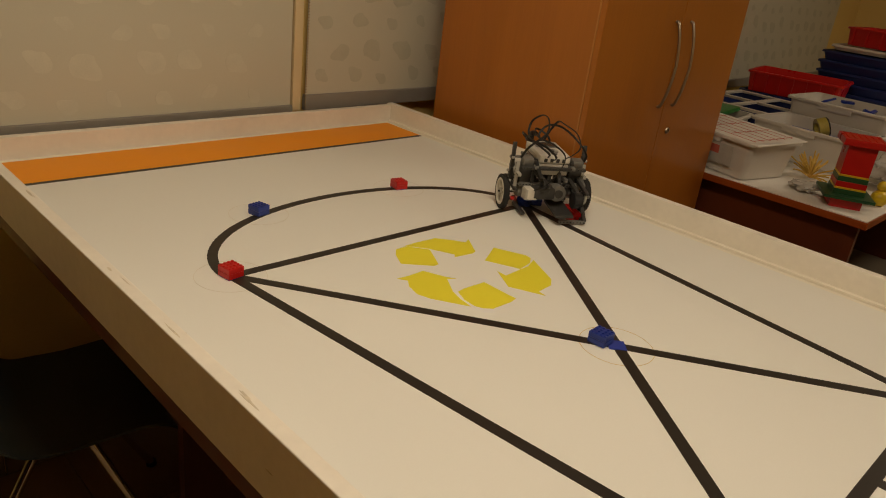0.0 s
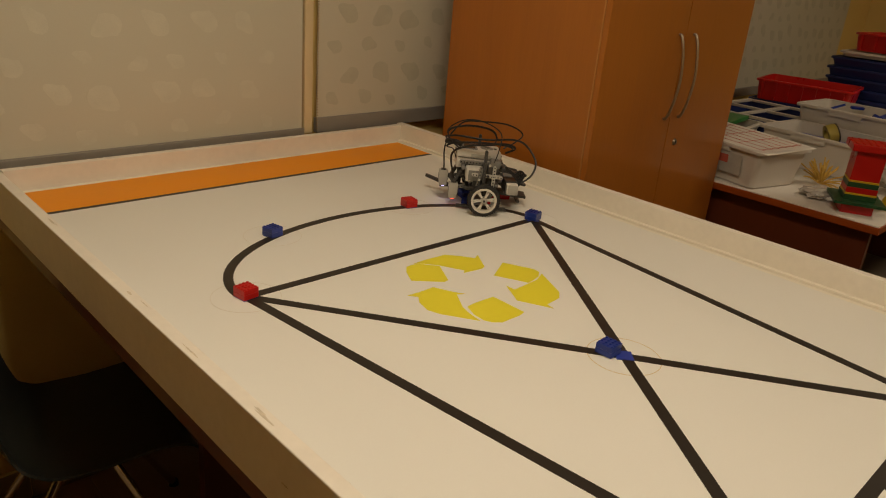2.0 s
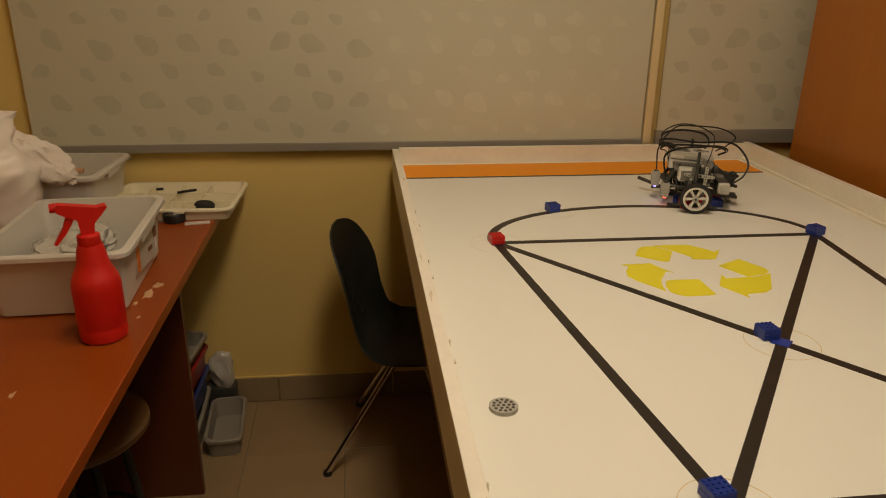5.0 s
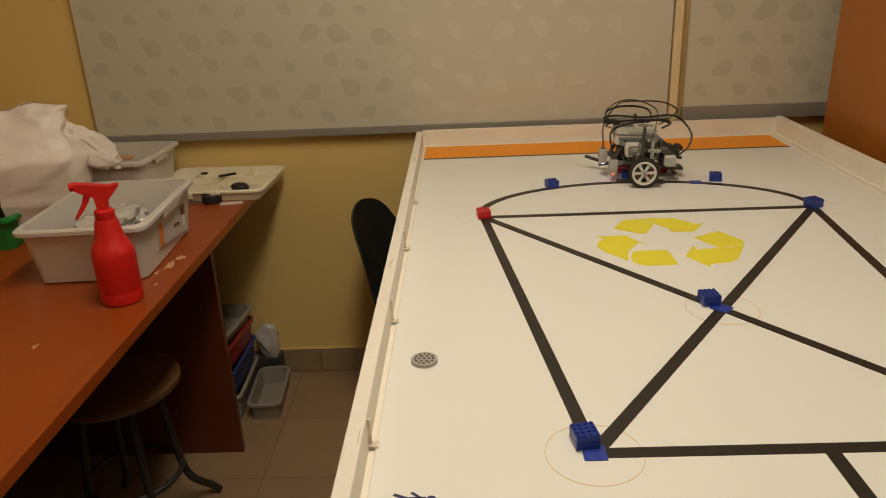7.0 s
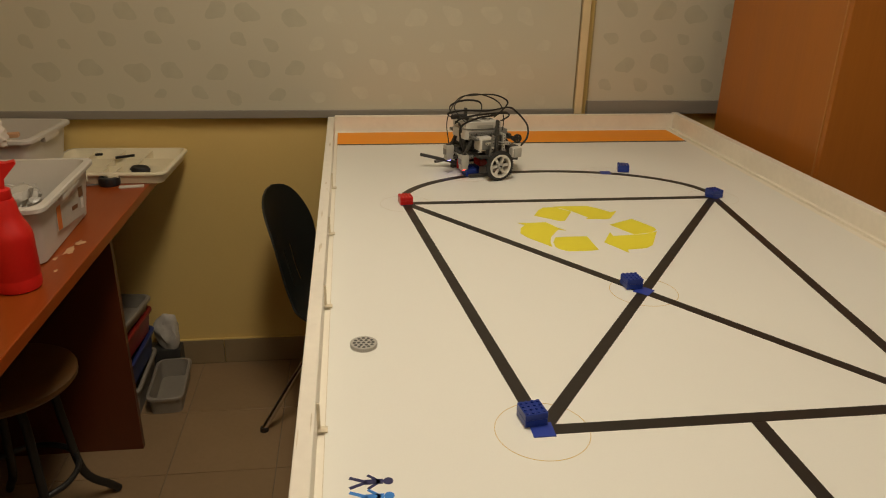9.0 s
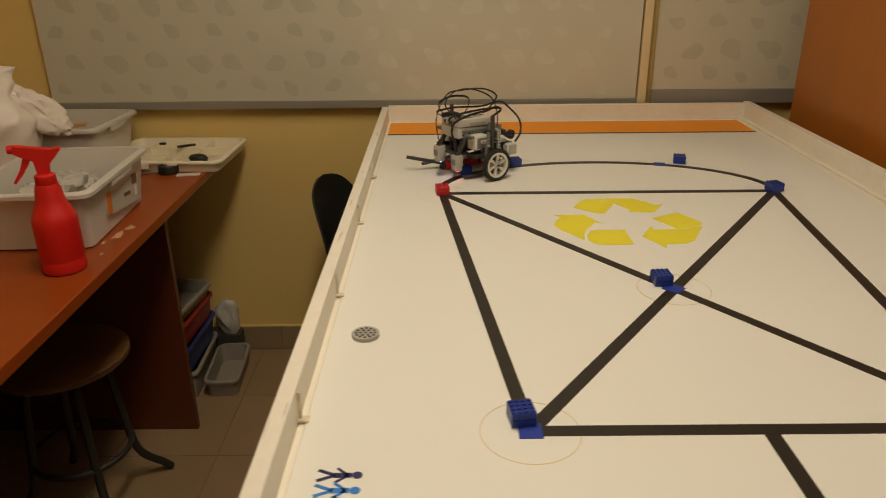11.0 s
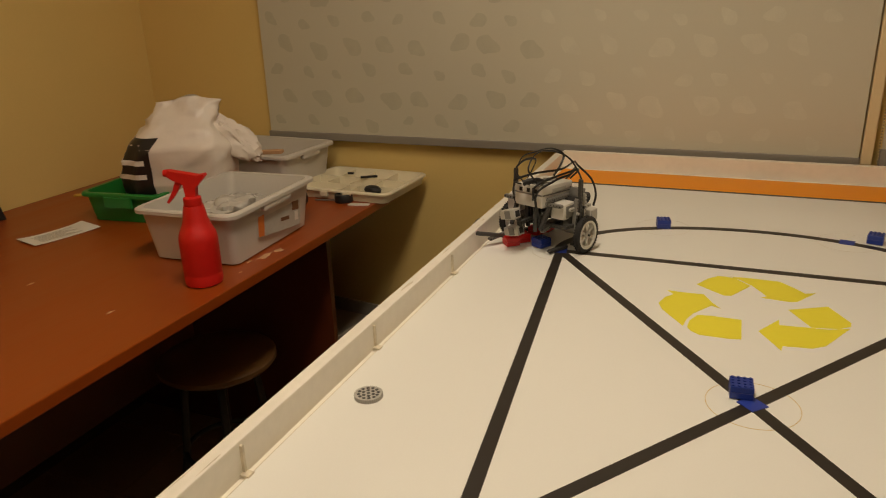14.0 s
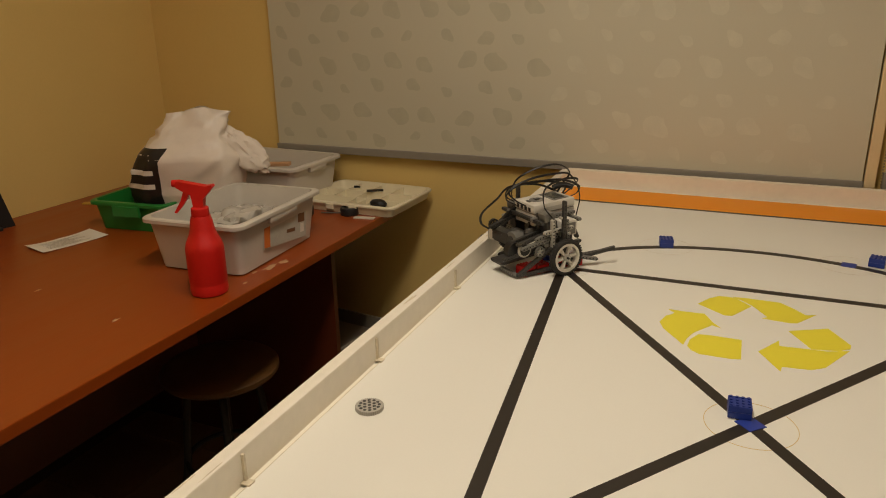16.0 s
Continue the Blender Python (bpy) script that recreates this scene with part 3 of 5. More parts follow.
part("grip_lip", box(-0.05, 0.05, -0.196, -0.186, 0.05, 0.084, 0.003), M_GREEN, green)


def carrier_bag():
    m = pose(-1.305, 0.285, DZ + 0.012, 0, 0, 24)
    b = empty("carrier_bag", m, "crumpled white plastic carrier bag with a black printed panel", "bag")
    bm = bmesh.new()
    rings, nz, nk = [], 30, 72
    for k in range(nz + 1):
        f = k / nz
        z = 0.365 * f
        hw = 0.112 + 0.068 * math.sin(math.pi * min(f * 1.3, 1.0)) - 0.022 * max(f - 0.72, 0) / 0.28
        hd = 0.08 + 0.05 * math.sin(math.pi * f) - 0.075 * max(f - 0.60, 0) / 0.4
        ring = []
        for i in range(nk):
            a = 2 * math.pi * i / nk
            x = hw * math.copysign(abs(math.cos(a)) ** 0.55, math.cos(a))
            y = hd * math.copysign(abs(math.sin(a)) ** 0.55, math.sin(a))
            p = Vector((x, y, z))
            q = Vector((x, y, z * 0.8)) * 6.0
            c = (1.0 - abs(noise.noise(q))) ** 3 * 0.030 + (1.0 - abs(noise.noise(q * 2.3 + Vector((3, 1, 7))))) ** 4 * 0.020 + (1.0 - abs(noise.noise(q * 4.6 + Vector((9, 2, 5))))) ** 5 * 0.009 - 0.03
            p += Vector((math.cos(a), math.sin(a), 0.0)) * c * (0.3 + 0.55 * f)
            if f > 0.7:
                p.z += (f - 0.7) / 0.3 * (0.028 * noise.noise(Vector((x * 9, y * 5, 4))) - 0.030 * abs(x - 0.02) / 0.16)
            p.x += 0.055 * f * f
            ring.append(bm.verts.new(p))
        rings.append(ring)
    for a, c in zip(rings, rings[1:]):
        for i in range(nk):
            bm.faces.new((a[i], a[(i + 1) % nk], c[(i + 1) % nk], c[i]))
    bm.faces.new(rings[0][::-1])
    bm.faces.new(rings[-1])
    body = part("bag_body", bm, M_BAG, b)
    for p in body.data.polygons:
        p.use_smooth = True
    bm = bmesh.new()
    bmesh.ops.create_icosphere(bm, subdivisions=4, radius=1.0)
    for v in bm.verts:
        crease = 1.0 + 0.35 * noise.noise(v.co * 1.6 + Vector((5, 2, 1))) - 0.30 * abs(noise.noise(v.co * 3.4)) - 0.12 * abs(noise.noise(v.co * 8.0))
        v.co = Vector((v.co.x * 0.105, v.co.y * 0.055, v.co.z * 0.05)) * crease
    bmesh.ops.transform(bm, matrix=pose(0.185, -0.005, 0.222, 8, 40, -6), verts=bm.verts)
    part("bag_handle", bm, M_BAG, b, smooth=True)
    # the black panel and its lettering follow the bag's own surface round the corner
    def patch(a0, a1, z0, z1, lift, nu, nv):
        bm = bmesh.new()
        grid = []
        for v in range(nv + 1):
            z = z0 + (z1 - z0) * v / nv
            axis = Vector((0.055 * (z / 0.365) ** 2, 0, z))
            row = []
            for u in range(nu + 1):
                a = radians(a0 + (a1 - a0) * u / nu)
                way = Vector((math.cos(a), math.sin(a), 0))
                hit, loc, nor, _ = body.ray_cast(axis + way * 0.6, -way)
                row.append(bm.verts.new(loc + way * lift))
            grid.append(row)
        for v in range(nv):
            for u in range(nu):
                bm.faces.new((grid[v][u], grid[v][u + 1], grid[v + 1][u + 1], grid[v + 1][u]))
        return bm
    panel = part("black_panel", patch(196, 247, 0.075, 0.25, 0.003, 14, 14), M_PRINT, b, "black panel with white lettering", smooth=True)
    for a0, z0, z1 in ((206, 0.172, 0.188), (203, 0.128, 0.144)):
        part("lettering_bar", patch(a0, 241, z0, z1, 0.006, 12, 3), M_PAPER, panel)


carrier_bag()


def spray_bottle():
    b = empty("spray_bottle", pose(-0.832, -0.205, DZ, 0, 0, 22), "bright red plastic trigger spray bottle on the desk", "spray bottle")
    body = [(0.038, 0.0), (0.0435, 0.003), (0.0455, 0.010), (0.0452, 0.026), (0.0448, 0.028), (0.0448, 0.031), (0.0455, 0.033), (0.0455, 0.112), (0.0450, 0.120), (0.0425, 0.130), (0.0375, 0.141), (0.0325, 0.152), (0.0290, 0.164), (0.0265, 0.182), (0.0225, 0.197)]
    part("bottle_body", lathe(body, 36), M_BOTTLE, b, smooth=True)
    part("collar", lathe([(0.0205, 0.196), (0.0215, 0.198), (0.0205, 0.216), (0.016, 0.219)], 28), M_BOTTLE, b, smooth=True)
    head = [(0.026, 0.272), (-0.055, 0.286), (-0.058, 0.270), (-0.045, 0.262), (-0.018, 0.250), (-0.014, 0.219), (0.014, 0.219), (0.017, 0.240), (0.040, 0.262), (0.048, 0.270), (0.045, 0.275)]
    shrink = Matrix.Translation((0, 0, 0.219)) @ Matrix.Diagonal((0.82, 0.95, 0.95, 1)) @ Matrix.Translation((0, 0, -0.219))
    bm = plate(head, -0.011, 0.011)
    bmesh.ops.transform(bm, matrix=shrink @ pose(0, 0, 0, 90, 0, 0), verts=bm.verts)
    part("spray_head", bm, M_BOTTLE, b)
    part("nozzle", cyl(0.010, 0.009, 0, 0.014, 18, turn=shrink @ pose(-0.056, 0, 0.278, 0, -90, 0)), M_BOTTLE, b, smooth=True)
    bm = plate([(-0.022, 0.256), (-0.038, 0.262), (-0.050, 0.235), (-0.072, 0.205), (-0.066, 0.203), (-0.046, 0.222), (-0.030, 0.242)], -0.007, 0.007)
    bmesh.ops.transform(bm, matrix=shrink @ pose(0, 0, 0, 90, 0, 0), verts=bm.verts)
    part("trigger", bm, M_BOTTLE, b)


spray_bottle()


def parts_case():
    c = empty("parts_case", pose(-0.885, 0.69, DZ + 0.001, 0, 0, -2), "open cream plastic sorting case with shallow compartments", "sorting case")
    w, d = 0.19, 0.15
    part("case_shell", open_tray(2 * w, 2 * d, 0.036, 0.003, 0.04, 0.008, rim_h=0.008), M_CASE, c, smooth=True)
    for x0, x1, y in ((-w + 0.01, w - 0.01, 0.03), (-w + 0.01, w - 0.01, -0.06)):
        part("divider", box(x0, x1, y - 0.0015, y + 0.0015, 0.003, 0.032), M_CASE, c)
    for x in (-0.10, -0.01, 0.08):
        part("divider", box(x - 0.0015, x + 0.0015, -0.06, 0.14, 0.003, 0.03), M_CASE, c)
    for x in (0.0, 0.04, 0.08):
        part("divider", box(x - 0.0015, x + 0.0015, -d + 0.01, -0.062, 0.003, 0.03), M_CASE, c)
    part("hinge_lug", box(-0.06, -0.03, -d - 0.012, -d - 0.004, 0.012, 0.03, 0.002), M_CASE, c)
    part("hinge_lug", box(0.03, 0.06, -d - 0.012, -d - 0.004, 0.012, 0.03, 0.002), M_CASE, c)


parts_case()
mouse = tagged(part("small_black_case", lathe([(0.02, 0), (0.03, 0.006), (0.031, 0.015), (0.024, 0.024), (0.008, 0.028)], 20, turn=pose(-0.785, 0.60, DZ + 0.016, 4, 3, 0) @ Matrix.Diagonal((1.0, 0.72, 0.95, 1))), M_BLACKP, smooth=True), "small rounded black plastic box in the sorting case", "plastic box")
tagged(part("black_stick", box(-0.03, 0.03, -0.005, 0.005, 0, 0.007, 0.001, turn=pose(-0.86, 0.72, DZ + 0.036, 0, 0, 30)), M_BLACKP), "short black plastic beam on the sorting case", "toy beam")
tagged(part("black_stick", box(-0.011, 0.011, -0.004, 0.004, 0, 0.007, 0.001, turn=pose(-0.95, 0.75, DZ + 0.036, 0, 0, 12)), M_BLACKP), "tiny black plastic beam on the sorting case", "toy beam")
roll = empty("tape_roll", pose(-0.86, 0.535, DZ), "small black tape roll lying flat on the desk", "tape roll")
part("roll_side", lathe([(0.017, 0), (0.030, 0.0), (0.031, 0.003), (0.031, 0.022), (0.029, 0.026), (0.018, 0.026), (0.017, 0.02)], 28), M_BLACKP, roll, smooth=True)
part("roll_core", cyl(0.016, 0.016, 0.002, 0.022, 20), M_MGREY, roll)
part("tape_tail", box(-0.10, -0.025, -0.003, 0.003, 0.003, 0.006, turn=pose(0, 0, 0, 0, 0, 14)), M_MGREY, roll)
tagged(part("black_block", box(-0.025, 0.025, -0.018, 0.018, 0, 0.032, 0.003, turn=pose(-0.995, 0.475, DZ, 0, 0, 20)), M_BLACKP), "small dark plastic block behind the tote", "plastic block")
tagged(part("white_clip", box(-0.035, 0.035, -0.011, 0.011, 0, 0.004, 0.001, turn=pose(-0.79, 0.508, DZ, 0, 0, 10)), M_PWHITE), "flat white plastic strip beside the sorting case", "plastic strip")
note = empty("paper_note", pose(-1.52, -0.026, DZ, 0, 0, 78), "sheet of white paper with faint grey lines on the desk", "paper")
bm = bmesh.new()
rows = [[bm.verts.new((-0.102 + 0.204 * i / 10, -0.053 + 0.106 * k / 5, 0.001 + 0.006 * (abs(i - 5) / 5) ** 3 * (0.5 + 0.5 * k / 5))) for i in range(11)] for k in range(6)]
for k in range(5):
    for i in range(10):
        bm.faces.new((rows[k][i], rows[k][i + 1], rows[k + 1][i + 1], rows[k + 1][i]))
part("sheet", bm, M_PAPER, note, smooth=True)
for k in range(7):
    part("text_line", box(-0.07, 0.055 - 0.02 * (k % 3), -0.034 + 0.010 * k, -0.031 + 0.010 * k, 0.0028, 0.0034), M_INK, note)
tagged(part("yellow_ruler", box(-0.05, 0.05, -0.011, 0.011, 0, 0.006, 0.002, turn=pose(-1.80, 0.345, DZ, 0, 0, 20)), M_TAPE), "short yellow plastic strip near the wall", "plastic strip")
spk = empty("desk_monitor", pose(-1.885, -0.10, DZ, 0, 0, 76), "black plastic screen back edge standing on the desk", "monitor")
bm = plate([(-0.10, 0.0), (0.15, 0.0), (0.105, 0.20), (-0.06, 0.20)], -0.02, 0.02)
bmesh.ops.transform(bm, matrix=pose(0, 0, 0, 90, 0, 0), verts=bm.verts)
part("casing", bm, M_BLACKP, spk)
part("foot", box(-0.08, 0.1, -0.05, 0.05, 0, 0.012, 0.003), M_BLACKP, spk)


# ---- under the desk ----
def crate(m, w, d, h, mat, label, name="storage_box"):
    c = empty(name, m, label, "storage box", "boxes under the desk")
    part("tub", open_tray(w, d, h, 0.003, 0.06, 0.008), mat, c, smooth=True)
    return c


# the desk's shade is mixed into the pile's grey and red colours
stack_z = FZ
for i, (mat, h, lab) in enumerate(((M_SHADEGRIME, 0.11, "greyish plastic box on the floor"), (M_DBLUE, 0.10, "blue plastic box in a pile under the desk"), (M_SHADERED, 0.09, "dusty dark red plastic box in a pile under the desk"), (M_SHADEGRIME, 0.05, "greyish shallow box on top of the pile"))):
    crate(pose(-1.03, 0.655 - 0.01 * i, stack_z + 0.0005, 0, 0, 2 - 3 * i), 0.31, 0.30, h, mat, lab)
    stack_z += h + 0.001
crate(pose(-0.80, 0.655, FZ + 0.0005, 0, 0, 4), 0.11, 0.26, 0.07, M_SHADEGRIME, "low greyish plastic box on the floor")
bag2 = bmesh.new()
bmesh.ops.create_icosphere(bag2, subdivisions=3, radius=0.06)
for v in bag2.verts:
    v.co = Vector((v.co.x * 0.8, v.co.y * 0.5, v.co.z * 1.3)) + v.co * noise.noise(v.co * 25) * 0.35
bmesh.ops.translate(bag2, vec=(-0.83, 0.83, FZ + 0.16), verts=bag2.verts)
tagged(part("plastic_bag", bag2, M_FILM, smooth=True), "small crumpled white plastic bag against the wall", "bag")
prop = tagged(part("box_carton", box(-0.05, 0.05, -0.03, 0.03, 0, 0.1, 0.002, turn=pose(-0.84, 0.83, FZ)), M_DGREY), "small dark carton on the floor by the wall", "carton")


def stool():
    s = empty("round_stool", pose(-1.015, 0.0, FZ), "round wooden stool with a black iron frame under the desk", "stool")
    h = 0.50
    part("seat", lathe([(0.10, h - 0.032), (0.162, h - 0.030), (0.171, h - 0.02), (0.171, h - 0.008), (0.162, h - 0.001), (0.10, h)], 40), M_STOOL, s, smooth=True)
    part("hub", cyl(0.05, 0.05, h - 0.05, h - 0.032, 20), M_IRON, s)
    for k in range(4):
        a = radians(40 + 90 * k)
        c, q = math.cos(a), math.sin(a)
        part("leg", tube([(0.05 * c, 0.05 * q, h - 0.045), (0.10 * c, 0.10 * q, h - 0.09), (0.115 * c, 0.115 * q, 0.30), (0.14 * c, 0.14 * q, 0.12), (0.205 * c, 0.205 * q, 0.035), (0.225 * c, 0.225 * q, 0.009)], 0.0115, 10), M_IRON, s, smooth=True)
    part("foot_ring", tube([(0.128 * math.cos(a), 0.128 * math.sin(a), 0.19) for a in [2 * math.pi * i / 24 for i in range(25)]], 0.008, 8, steps=2), M_IRON, s, smooth=True)


stool()


def chair():
    c = empty("shell_chair", pose(-0.163, 0.54, FZ, 0, 0, -15), "black moulded plastic shell chair with chrome legs", "chair")
    prof = [(0.235, 0.395), (0.222, 0.415), (0.17, 0.422), (0.07, 0.406), (-0.04, 0.392), (-0.10, 0.400), (-0.146, 0.432), (-0.174, 0.50), (-0.194, 0.59), (-0.213, 0.68), (-0.228, 0.75), (-0.238, 0.795)]
    pts = smooth_path([(x, 0, z) for x, z in prof], 4)
    n, nk = len(pts), 28
    bm = bmesh.new()
    rows = []
    for j, p in enumerate(pts):
        f = j / (n - 1)
        d = (pts[min(j + 1, n - 1)] - pts[max(j - 1, 0)]).normalized()
        nor = Vector((d.z, 0, -d.x))
        half = 0.208 - 0.022 * math.sin(math.pi * min(max((f - 0.35) / 0.4, 0), 1)) - 0.062 * max(f - 0.5, 0) / 0.5
        if f > 0.74:
            half *= math.sqrt(max(1 - ((f - 0.74) / 0.262) ** 2.4, 0.03))
        if f < 0.07:
            half *= 0.9 + f / 0.7
        depth = 0.026 + 0.034 * min(max((f - 0.3) / 0.3, 0), 1) * (1 if f < 0.8 else 1 - (f - 0.8) / 0.3)
        rows.append([bm.verts.new(p + nor * depth * u * u * (half / 0.208) ** 2 + Vector((0, half * u, 0))) for u in [-1 + 2 * k / nk for k in range(nk + 1)]])
    for j in range(n - 1):
        for k in range(nk):
            f, u = j / (n - 1), -1 + 2 * (k + 0.5) / nk
            if 0.58 < f < 0.72 and 0.14 < abs(u) < 0.22:
                continue
            bm.faces.new((rows[j][k], rows[j + 1][k], rows[j + 1][k + 1], rows[j][k + 1]))
    bmesh.ops.recalc_face_normals(bm, faces=bm.faces[:])
    bmesh.ops.solidify(bm, geom=bm.faces[:], thickness=0.006)
    part("shell", bm, M_SEAT, c, smooth=True)
    part("seat_bracket", box(-0.09, 0.11, -0.11, 0.11, 0.372, 0.388, 0.003), M_IRON, c)
    for sy in (-1, 1):
        for sx, top in ((-1, -0.030), (1, 0.062)):
            leg = part("leg", tube([(top, sy * 0.095, 0.380), (top + sx * 0.014, sy * 0.106, 0.352), (sx * 0.235, sy * 0.205, 0.012)], 0.0105, 10), M_CHROME, c, "chrome tube leg", smooth=True)
            part("foot_cap", cyl(0.015, 0.013, 0.0, 0.014, 14, turn=pose(sx * 0.237, sy * 0.207, 0)), M_BLACKP, leg)


chair()

# ---- desk by the cabinet with sorted kits ----
desk2 = empty("kit_desk", pose(0, 0, FZ), "dark red-brown desk with a white top, crowded with boxes", "desk")
part("desktop", box(1.994, 4.5, -0.475, 0.855, DZ - 0.028 - FZ, DZ - 0.004 - FZ, 0.002), M_DESK, desk2)
part("white_cover", box(1.998, 4.5, -0.471, 0.855, DZ - 0.004 - FZ, DZ - FZ, 0.001), M_PAPER, desk2, "white laminate top")
part("end_panel", box(2.05, 2.075, -0.44, 0.84, 0, DZ - 0.028 - FZ), M_DESKSHADE, desk2)
part("modesty_panel", box(2.075, 4.45, 0.30, 0.32, 0.1, DZ - 0.03 - FZ), M_DESKSHADE, desk2)
part("end_panel", box(4.42, 4.45, -0.46, 0.85, 0, DZ - 0.03 - FZ), M_DESKSHADE, desk2)

t3 = storage_tote("storage_tote", 0.27, 0.40, 0.142, pose(2.175, 0.115, DZ + 0.004, 0, 0, -14), "whitish plastic tote covered by printed sheets", None, "kit totes")
lid = part("cover_sheet", box(-0.145, 0.15, -0.215, 0.205, 0.143, 0.147, 0.001, turn=pose(0.0, 0, 0, 1.5, -1.0, 3)), M_PAPER, t3, "printed sheet lying on top")
for i in range(6):
    part("red_rule", box(-0.12 + 0.044 * i, -0.117 + 0.044 * i, -0.18, 0.17, 0.1505, 0.1512, turn=pose(0.0, 0, 0, 1.5, -1.0, 3)), M_REDINK, lid)
for i in range(4):
    part("red_rule", box(-0.12, 0.12, -0.17 + 0.1 * i, -0.167 + 0.1 * i, 0.1505, 0.1512, turn=pose(0.0, 0, 0, 1.5, -1.0, 3)), M_REDINK, lid)
part("label", box(-0.0008, 0, -0.08, 0.09, 0.035, 0.11, turn=pose(-0.134, -0.05, 0, 0, -5, 0)), M_LABEL, t3, "printed label")
part("label_patch", box(-0.0016, -0.0009, -0.02, 0.05, 0.07, 0.1, turn=pose(-0.134, -0.05, 0, 0, -5, 0)), M_REDINK, t3)
t4 = storage_tote("storage_tote", 0.30, 0.42, 0.142, pose(2.68, -0.02, DZ + 0.004, 0, 0, -6), "whitish plastic tote, open, with loose parts", None, "kit totes")
part("blue_heap", box(-0.11, 0.11, -0.16, 0.16, 0.06, 0.1, 0.01), M_BLUE, t4)
t5 = storage_tote("storage_tote", 0.30, 0.42, 0.066, pose(3.02, -0.02, DZ + 0.004, 0, 0, -4), "low whitish plastic tote under another tote", None, "kit totes")
t6 = storage_tote("storage_tote", 0.30, 0.42, 0.142, pose(3.02, -0.02, DZ + 0.0745, 0, 0, -4), "whitish plastic tote of blue parts stacked on another", None, "kit totes")
bm = bmesh.new()
rng = random.Random(31)
for i in range(26):
    box(-0.03, 0.03, -0.008, 0.008, 0, 0.01, 0, bm, pose(rng.uniform(-0.1, 0.1), rng.uniform(-0.16, 0.16), rng.uniform(0.07, 0.13), rng.uniform(-20, 20), rng.uniform(-20, 20), rng.uniform(0, 180)))
part("blue_heap", bm, M_BLUE, t6)
t7 = storage_tote("storage_tote", 0.30, 0.40, 0.142, pose(2.86, -0.40, DZ + 0.004, 0, 0, 80), "whitish plastic tote, open, at the desk's front", None, "kit totes")
t8 = storage_tote("storage_tote", 0.30, 0.42, 0.11, pose(3.36, -0.06, DZ + 0.004, 0, 0, 3), "whitish plastic tote further back on the desk", None, "kit totes")
tagged(part("green_slab", box(-0.13, 0.13, -0.10, 0.10, 0, 0.02, 0.005, turn=pose(2.58, 0.42, DZ + 0.12, 0, 0, 8)), M_GREEN), "flat green plastic board lying on boxes", "board")
g0 = storage_tote("storage_tote", 0.30, 0.30, 0.115, pose(2.58, 0.42, DZ + 0.004, 0, 0, 8), "low whitish tote under a green board", None, "kit totes")
rolls = empty("tape_ring", pose(2.66, -0.04, DZ + 0.143, 70, 0, 40), "black and yellow roll of tape", "tape roll")
part("tape_side", lathe([(0.025, -0.018), (0.042, -0.018), (0.042, 0.018), (0.025, 0.018), (0.025, -0.018)], 24), M_OLIVE, rolls, smooth=True)
part("tape_edge", lathe([(0.0255, 0.019), (0.0415, 0.019), (0.0415, 0.024), (0.0255, 0.024), (0.0255, 0.019)], 24), M_BLACKP, rolls)


def tray_unit(m, w, d, h, mat, label, cells=0):
    t = empty("stacking_tray", m, label, "tray", "stacked trays")
    part("tub", open_tray(w, d, h, 0.004, 0.05, 0.01), mat, t, smooth=True)
    for i in range(cells):
        x = -d / 2 + d * (i + 0.5) / cells
        part("rib", box(-w / 2 - 0.006, -w / 2 + 0.008, x - 0.004, x + 0.004, 0.005, h - 0.013), mat, t)
    return t


for i in range(2):
    tray_unit(pose(3.60, 0.44, DZ + 0.001 + 0.062 * i, 0, 0, 2), 0.34, 0.46, 0.06, M_DBLUE, "dark blue plastic tray in a stack")
tray_unit(pose(3.60, 0.43, DZ + 0.126, 0, 0, 10), 0.34, 0.46, 0.105, M_RED, "red plastic tray with ribbed sides on blue trays", 7)
for i in range(7):
    tray_unit(pose(4.06, 0.17 + 0.006 * (i % 3), DZ + 0.001 + 0.052 * i, 0, 0, (i % 3) - 1), 0.40, 0.55, 0.05, M_DBLUE, "dark blue plastic tray in a tall stack")
tray_unit(pose(4.07, 0.12, DZ + 0.371, 0, 0, 1), 0.42, 0.58, 0.028, M_TOTE, "white shallow tray on the tall blue stack")
tray_unit(pose(4.10, 0.15, DZ + 0.402, 0, 0, -4), 0.34, 0.44, 0.095, M_RED, "red plastic tray on top of the tall stack", 6)


def tower():
    t = empty("toy_tower", pose(2.125, -0.345, DZ, 0, 0, 28), "tower of red, green and yellow toy bricks on a dark plate", "toy tower")
    part("base_foot", box(-0.055, 0.055, -0.05, 0.05, 0, 0.035, 0.002), M_RED, t)
    part("base_plate", box(-0.085, 0.085, -0.08, 0.08, 0.035, 0.045, 0.001), M_GREENB, t, "dark green base plate")
    z, half = 0.045, 0.05
    for mat, h in ((M_GREENB, 0.018), (M_YELB, 0.006), (M_RED, 0.019), (M_GREENB, 0.017), (M_YELB, 0.006), (M_RED, 0.10)):
        part("brick_course", box(-half, half, -half, half, z, z + h, 0.001), mat, t)
        z += h + 0.0003
        half -= 0.001
    part("roof_plate", box(-0.066, 0.066, -0.066, 0.066, z, z + 0.022, 0.002), M_RED, t, "overhanging red roof plate")
    bm = bmesh.new()
    for i in range(6):
        for k in range(6):
            cyl(0.0026, 0.0026, z + 0.022, z + 0.0238, 8, bm, pose(-0.052 + 0.021 * i, -0.052 + 0.021 * k, 0))
    part("roof_studs", bm, M_RED, t)
    part("white_stripe", box(0.036, 0.042, -half - 0.0025, -half - 0.001, 0.14, 0.19), M_PWHITE, t)


